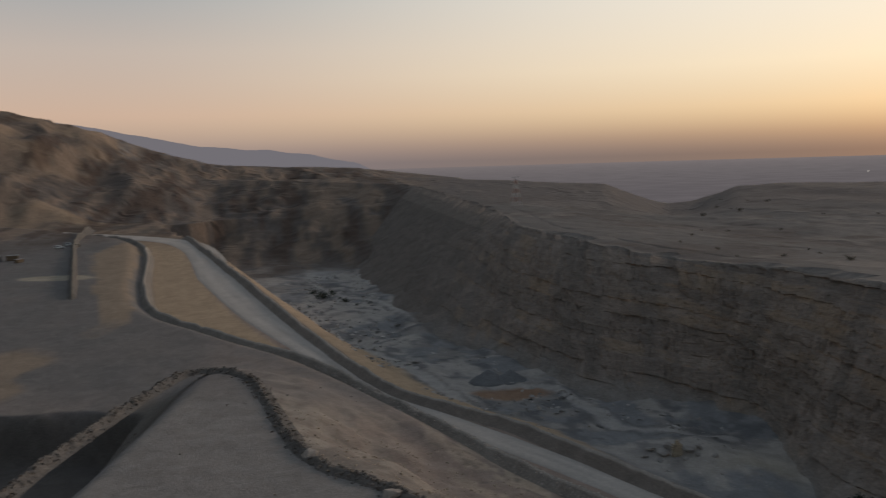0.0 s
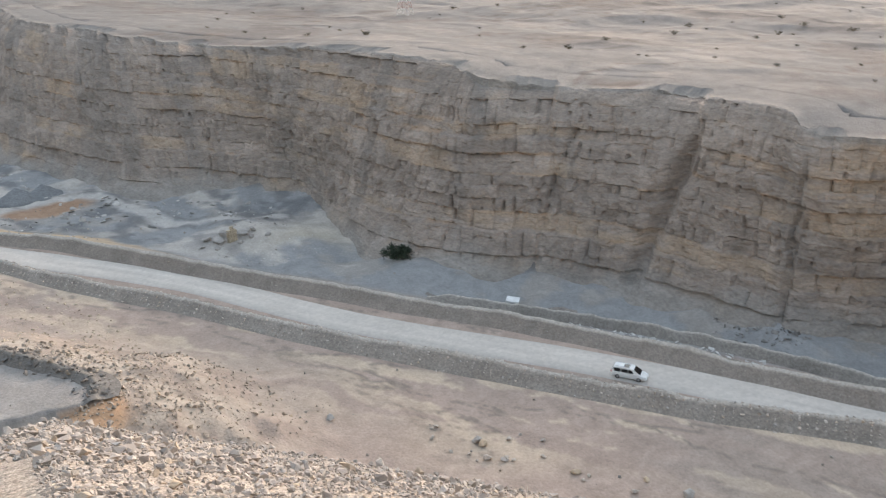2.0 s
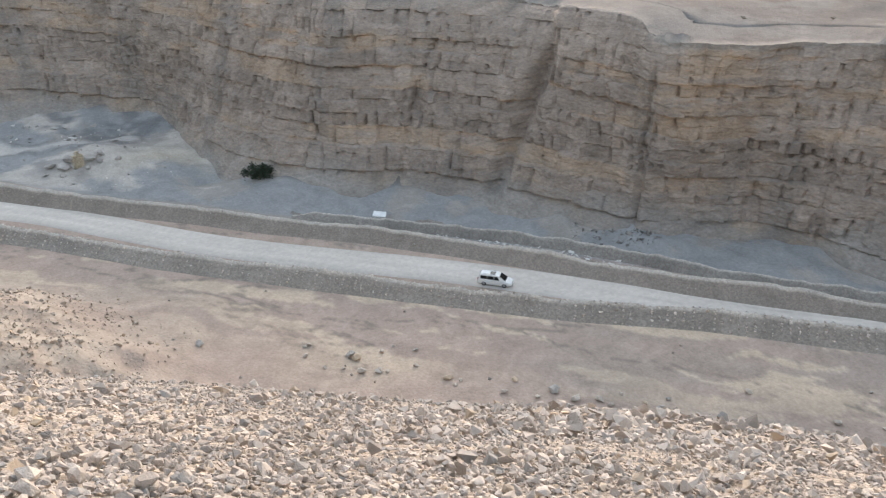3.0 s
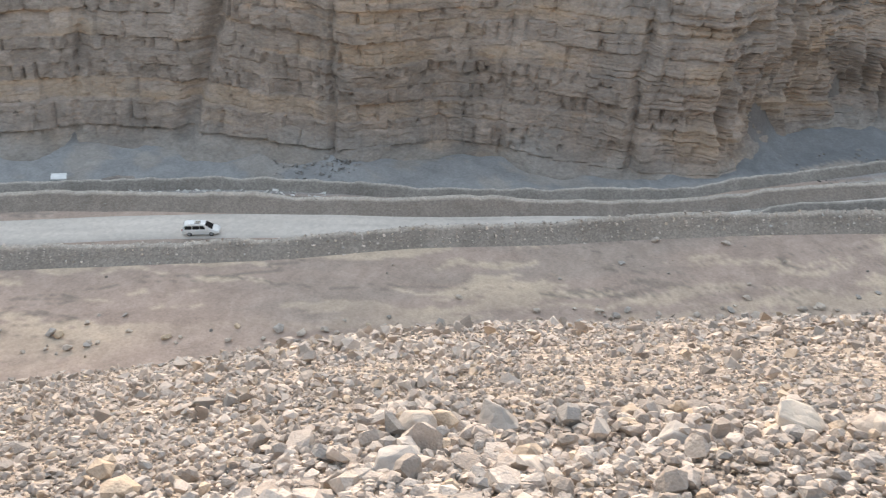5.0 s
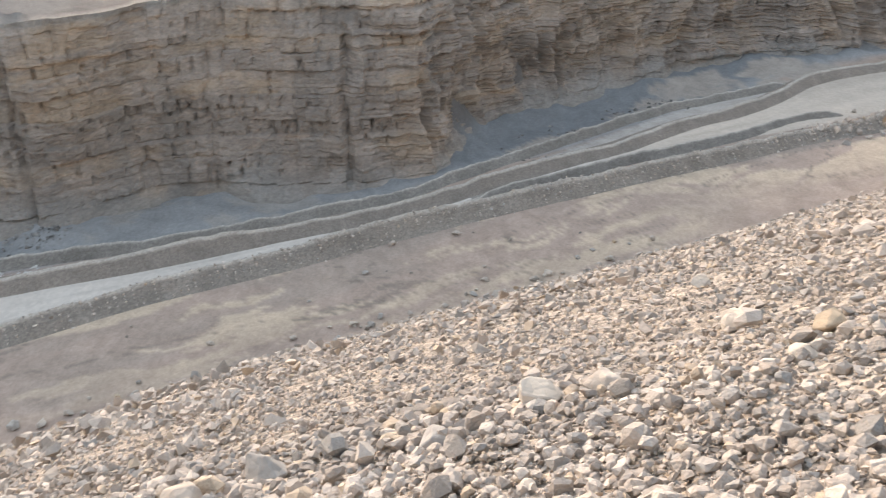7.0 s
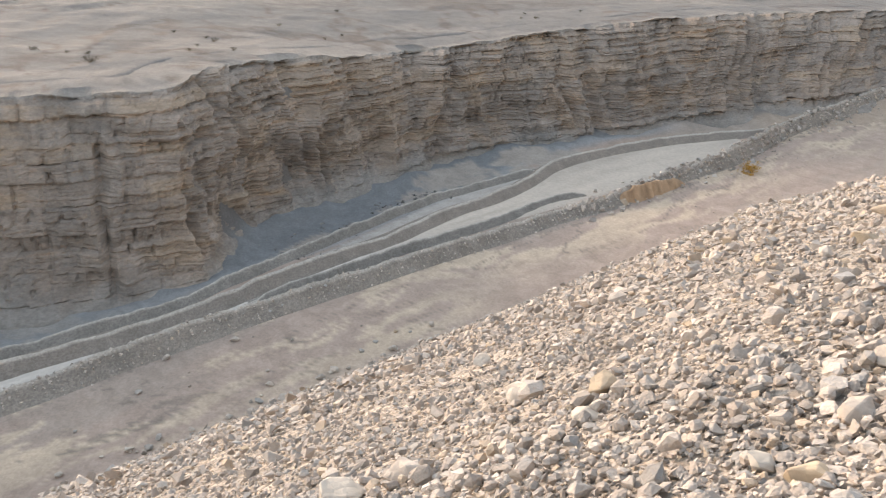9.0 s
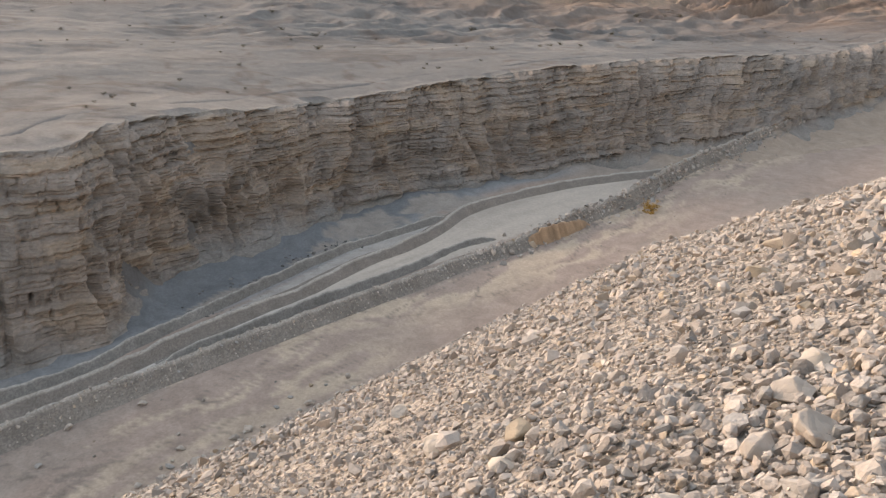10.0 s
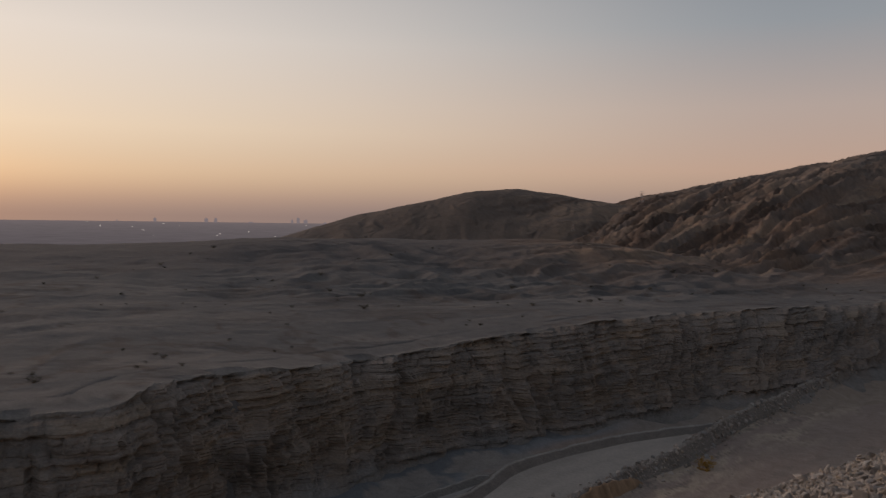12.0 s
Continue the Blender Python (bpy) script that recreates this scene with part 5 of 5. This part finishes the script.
rs = np.random.RandomState(33)
MARKED = [(5.7, 2.3, 0.54, 1), (6.1, -0.3, 0.50, 3), (5.0, 2.8, 0.42, 0), (3.9, 2.4, 0.42, 1), (5.4, 0.6, 0.33, 1), (6.3, -0.9, 0.38, 0), (4.0, 1.4, 0.40, 0),
          (2.75, -2.75, 0.30, 1), (2.85, -2.35, 0.24, 2), (3.25, -2.4, 0.2, 3), (4.2, -3.9, 0.34, 0), (5.1, -4.9, 0.3, 3), (8.7, -2.7, 0.36, 3), (6.8, -3.0, 0.36, 2),
          (5.5, -2.3, 0.28, 3), (17.7, -4.4, 0.6, 3), (16.4, -13.2, 0.6, 2), (3.5, -3.1, 0.28, 0), (3.4, -3.4, 0.32, 0), (2.6, 16.6, 0.45, 2), (9.1, -2.8, 0.4, 3)]
for x, y, size, kind in MARKED:
    rock(kind, x, y, float(slope_level(np.array(x), np.array(y))), size, rs, "lying on the rubble slope", "loose rocks on the slope")
for i in range(210):
    d_, az_ = 3.8 * (26 / 3.8) ** rs.rand(), math.radians(rs.uniform(8, 146))
    x, y = d_ * math.sin(az_), d_ * math.cos(az_)
    size = (0.07 + 0.008 * d_) * math.exp(rs.normal() * 0.3) * float(coarse(np.array(x), np.array(y)) + 0.25)
    rock(int(rs.choice(4, p=(0.5, 0.22, 0.1, 0.18))), x, y, float(slope_level(np.array(x), np.array(y))), size, rs, "lying on the rubble slope", "loose rocks on the slope")
for x, y, size, kind in ((-23.5, 133.5, 3.2, 0), (-8.5, 116.5, 3.0, 0)):
    rock(kind, x, y, ground_at(x, y), size, rs, "beside the terrace bank", "boulders on the terrace", "boulder", 0.15)
for x, y, size, kind in ((77.3, 36.4, 0.9, 0), (69.6, 41.9, 0.75, 1), (103.9, 18.8, 1.4, 0), (108.2, 9.8, 1.3, 0), (83.5, 18.0, 1.2, 1), (109.1, -18.9, 1.2, 0), (107.8, -13.3, 0.8, 2),
                         (105.2, -10.1, 0.9, 1), (102.8, -7.9, 0.9, 1), (56.5, 55.5, 1.0, 0), (34, 88, 1.2, 1), (95.5, 21, 1.0, 1), (99, 5, 0.7, 0), (88, 27, 0.6, 1)):
    rock(kind, x, y, ground_at(x, y), size, rs, "on the grey apron", "boulders on the apron", "boulder", 0.2)
for i in range(70):
    w = rs.uniform(-45, 75)
    x, y = 79.0 * FALL[0] + w * 0.545 + rs.normal() * 1.6, 79.0 * FALL[1] - w * 0.839 + rs.normal() * 1.6
    rock(int(rs.choice(4, p=(0.55, 0.2, 0.15, 0.1))), x, y, ground_at(x, y), 0.6 + 0.9 * rs.rand() ** 2, rs, "rolled out at the foot of the slope", "boulders at the slope foot", "boulder", 0.2)

# ---- wadi things: gravel heap, slab, white cover, ruined wall ----
def heap(name, label, peaks, radius, colour):
    n = 60
    g = np.linspace(-1, 1, n) * radius
    GX, GY = np.meshgrid(g, g, indexing="ij")
    h = np.zeros_like(GX)
    for px_, py_, hh, rr_ in peaks:
        h = np.maximum(h, hh - 0.62 * np.hypot(GX - px_, GY - py_) * hh / (0.62 * rr_))
    h = h + 0.25 * fbm(GX / 1.2, GY / 1.2, 130, 3) * (h > 0)
    h = np.where(h > 0.02, h, -1.0)
    me = mesh_from(name, np.stack([GX, GY, h], -1).reshape(-1, 3), grid_faces(n, n)[:, ::-1], BERM)
    set_tint(me, np.tile(np.array(colour), (n * n, 1)))
    return tagged(new(name, me), label, "gravel mound")


heap("mound", "twin-peaked mound of dark grey gravel on the wadi bed", ((-3.5, 0, 3.6, 5.5), (2.8, 0.5, 3.2, 5.0)), 10, (0.20, 0.205, 0.21)).location = (14.5, 231, ground_at(14.5, 231) - 0.3)
heap("mound", "low mound of brown earth beside the white cover", ((0, 0, 1.1, 2.6), (1.6, -1.2, 0.8, 2.0)), 4, (0.27, 0.24, 0.215)).location = (81.5, 100.5, ground_at(81.5, 100.5) - 0.15)
slab = rock(1, 39, 226, ground_at(39, 226), 8.0, rs, "with a pale top against the cliff foot", "", "boulder", 0.15)
slab.matrix_world = pose(39, 226, ground_at(39, 226) + 1.2, 0, 6, 20) @ Matrix.Diagonal((10, 6, 5, 1))
cover = thing("cover", "white upturned cover propped on a dark block in the wadi", "cover")
bm = bmesh.new()
outer = [(-1.25, -0.55, 0.75), (1.1, -0.75, 0.55), (1.3, 0.6, 0.95), (-1.0, 0.75, 1.15)]
tops = [bm.verts.new(p) for p in outer]
lows = [bm.verts.new((p[0] * 0.8, p[1] * 0.8, p[2] - 0.42)) for p in outer]
bm.faces.new(tops)
bm.faces.new(lows[::-1])
for i in range(4):
    bm.faces.new((tops[i], lows[i], lows[(i + 1) % 4], tops[(i + 1) % 4]))
bmesh.ops.recalc_face_normals(bm, faces=bm.faces)
bmesh.ops.bevel(bm, geom=bm.edges[:], offset=0.06, segments=2, affect="EDGES")
part("shell", bm, WHITE, cover)
bm = bmesh.new()
box(bm, -0.5, 0.6, -0.35, 0.35, -0.3, 0.45, 0.08)
part("prop", bm, DARKPAINT, cover, "dark block under the cover")
cover.matrix_world = pose(77.3, 107.5, ground_at(77.3, 107.5), 0, 0, -40)
ruin = thing("ruined_wall", "stub of a yellow mud-brick wall between heaps of dark rubble", "ruined wall")
for i in range(14):
    for j in range(3):
        if (i > 10 and j != 1) or (i == 9 and j == 0):
            continue
        bm = bmesh.new()
        o = (0.5 if i % 2 else 0) * 0.7
        box(bm, -1.05 + j * 0.7 + o * 0.5, -1.05 + j * 0.7 + o * 0.5 + 0.66, -0.35, 0.35, i * 0.24, i * 0.24 + 0.22, 0.03)
        part("brick", bm, MUDBRICK, ruin)
ruin.matrix_world = pose(45.7, 164, ground_at(45.7, 164) - 0.1, 0, 0, 15)
for x, y, size in ((43.2, 165.2, 2.9), (41, 167, 2.2), (48.4, 165, 2.8), (50.6, 164.6, 2.0), (47, 162.6, 1.3), (52.5, 161, 1.5), (44.8, 166.5, 2.6), (46.6, 166, 2.4), (42, 163, 1.4), (49.6, 162.8, 1.5), (39.5, 165, 1.5)):
    rock(1, x, y, ground_at(x, y), size, rs, "heaped round the ruined wall", "rubble round the ruin", "boulder", 0.1)
cut = thing("cut_bank", "bare orange earth bank cut into the apron", "earth bank")
n1, n2 = 60, 16
u, v = np.meshgrid(np.linspace(0, 1, n1), np.linspace(0, 1, n2), indexing="ij")
hgt = 4.0 * np.sin(np.pi * np.clip(u, 0.02, 0.98)) ** 0.5 * (1 + 0.3 * fbm(u * 9, u * 0, 140, 3))
cx, cy = 156.2 + 12.5 * u, -65.6 - 22 * u
dxy = 1.2 * np.sin(np.pi * v) + 1.0 * (v - 0.5) * 3 + 0.7 * fbm(u * 14, v * 1.5, 141, 3)
P = np.stack([cx + 0.86 * dxy, cy + 0.5 * dxy, 0.6 + hgt * np.where(v < 0.6, smooth(0.0, 0.5, v), smooth(1.05, 0.6, v))], -1)
me = mesh_from("face", P.reshape(-1, 3), grid_faces(n1, n2), RUBBLE, smooth_shade=False)
set_tint(me, np.tile(np.array((0.39, 0.265, 0.17)), (n1 * n2, 1)) * (1 + 0.5 * fbm(u * 20, v * 2, 142, 3)).reshape(-1, 1))
face = new("face", me)
face.parent = cut


# ---- scrap on the upper terrace ----
for i, (x, y, w, d, h) in enumerate(((-205, 392, 5, 2.5, 2.4), (-212, 388, 6, 2.5, 2.6), (-199, 386, 3.5, 2, 1.6), (-216, 396, 4, 3, 2.0))):
    hut = thing("container", "dark rusty container in the scrap yard on the terrace", "container", "containers in the scrap yard")
    bm = bmesh.new()
    box(bm, -w / 2, w / 2, -d / 2, d / 2, 0, h, 0.06)
    part("body", bm, DARKPAINT if i % 2 else TWIG, hut)
    bm = bmesh.new()
    box(bm, -w / 2 - 0.05, w / 2 + 0.05, -d / 2 - 0.05, d / 2 + 0.05, h, h + 0.12, 0.03)
    part("lid", bm, STEEL, hut)
    hut.matrix_world = pose(x, y, ground_at(x, y) - 0.05, 0, 0, 20 + 25 * i)


# ---- lattice pylons on the plateau and the ridge ----
def pylon(height, label):
    root = thing("pylon", label, "pylon", "power pylons")
    k = height / 18
    w0, w1 = 2.6 * k, 0.5 * k
    bands = 6
    for b in range(bands):
        bm = bmesh.new()
        z0, z1 = height * 0.86 * b / bands, height * 0.86 * (b + 1) / bands
        a, c = w0 + (w1 - w0) * z0 / (height * 0.86), w0 + (w1 - w0) * z1 / (height * 0.86)
        cs = ((1, 1), (-1, 1), (-1, -1), (1, -1))
        for i in range(4):
            (x0, y0), (x1, y1) = cs[i], cs[(i + 1) % 4]
            tube(bm, (x0 * a, y0 * a, z0), (x0 * c, y0 * c, z1), 0.11 * k, sides=4)
            tube(bm, (x0 * a, y0 * a, z0), (x1 * c, y1 * c, z1), 0.06 * k, sides=3)
            tube(bm, (x1 * a, y1 * a, z0), (x0 * c, y0 * c, z1), 0.06 * k, sides=3)
            tube(bm, (x0 * c, y0 * c, z1), (x1 * c, y1 * c, z1), 0.06 * k, sides=3)
        part("section", bm, REDPAINT if b % 2 else PYLON_WHITE, root, "red-painted lattice section" if b % 2 else "white-painted lattice section")
    for z in (0.74, 0.84, 0.94):
        bm = bmesh.new()
        tube(bm, (-3.4 * k, 0, height * z), (3.4 * k, 0, height * z), 0.09 * k, sides=4)
        tube(bm, (-3.4 * k, 0, height * z), (0, 0, height * (z + 0.05)), 0.05 * k, sides=3)
        tube(bm, (3.4 * k, 0, height * z), (0, 0, height * (z + 0.05)), 0.05 * k, sides=3)
        part("crossarm", bm, STEEL, root)
    bm = bmesh.new()
    tube(bm, (0, 0, height * 0.84), (0, 0, height), 0.3 * k, 0.08 * k, sides=4)
    part("mast", bm, STEEL, root)
    return root


for x, y, hgt in ((39.7, 461.6, 17), (161.4, 294.8, 17), (798, -400, 17), (812, -330, 9)):
    pylon(hgt, "lattice pylon with red and white bands on the plateau" if y > 0 else "grey lattice pylon on the ridge").matrix_world = pose(x, y, ground_at(x, y) - 0.2, 0, 0, 35)
lookout = thing("hut", "small flat-roofed hut on the skyline of the hills", "hut")
bm = bmesh.new()
box(bm, -2.2, 2.2, -1.8, 1.8, -0.5, 2.6, 0.05)
part("wall", bm, MUDBRICK, lookout)
bm = bmesh.new()
box(bm, -2.5, 2.5, -2.1, 2.1, 2.6, 2.85, 0.04)
part("roof", bm, STEEL, lookout)
lookout.matrix_world = pose(523, -526, ground_at(523, -526), 0, 0, 20)

# ---- far town on the plain: towers in the haze, and its first lamps ----
rs = np.random.RandomState(44)
for az_, el_, w in ((84.2, 0.02, 14), (87.4, 0.04, 18), (88.0, 0.05, 16), (93.0, 0.0, 12), (93.4, 0.14, 16), (93.9, 0.02, 22), (81.9, -0.16, 12), (90.3, -0.18, 40), (95.2, -0.15, 20)):
    a = math.radians(az_)
    x, y = 4500 * math.sin(a), 4500 * math.cos(a)
    base, top = 11 + (4500 - 820) * 0.0042, 60 + 4500 * math.tan(math.radians(el_ - 0.22))
    tower = thing("tower_block", "far tower block grey in the haze on the plain", "tower block", "tower blocks of the far town")
    bm = bmesh.new()
    box(bm, -w / 2, w / 2, -8, 8, 0, top - base)
    part("shaft", bm, FAR_TOWN, tower)
    bm = bmesh.new()
    box(bm, -w / 4, w / 4, -5, 5, top - base, top - base + 4)
    part("roof_house", bm, FAR_TOWN, tower)
    tower.matrix_world = pose(x, y, base, 0, 0, -az_)
for i in range(18):
    az_, d_ = rs.uniform(76, 95) if i < 13 else rs.uniform(20, 60), 1700 * (4300 / 1700) ** rs.rand()
    a = math.radians(az_)
    bm = bmesh.new()
    bmesh.ops.create_icosphere(bm, subdivisions=1, radius=0.3 + d_ / 4200)
    me = bpy.data.meshes.new("lamp")
    bm.to_mesh(me)
    bm.free()
    me.materials.append(LAMP)
    tagged(new("town_lamp", me), "small bright lamp on the far hazy plain", "lamp", "lamps on the plain").location = (d_ * math.sin(a), d_ * math.cos(a), 12 + (d_ - 820) * 0.0042)
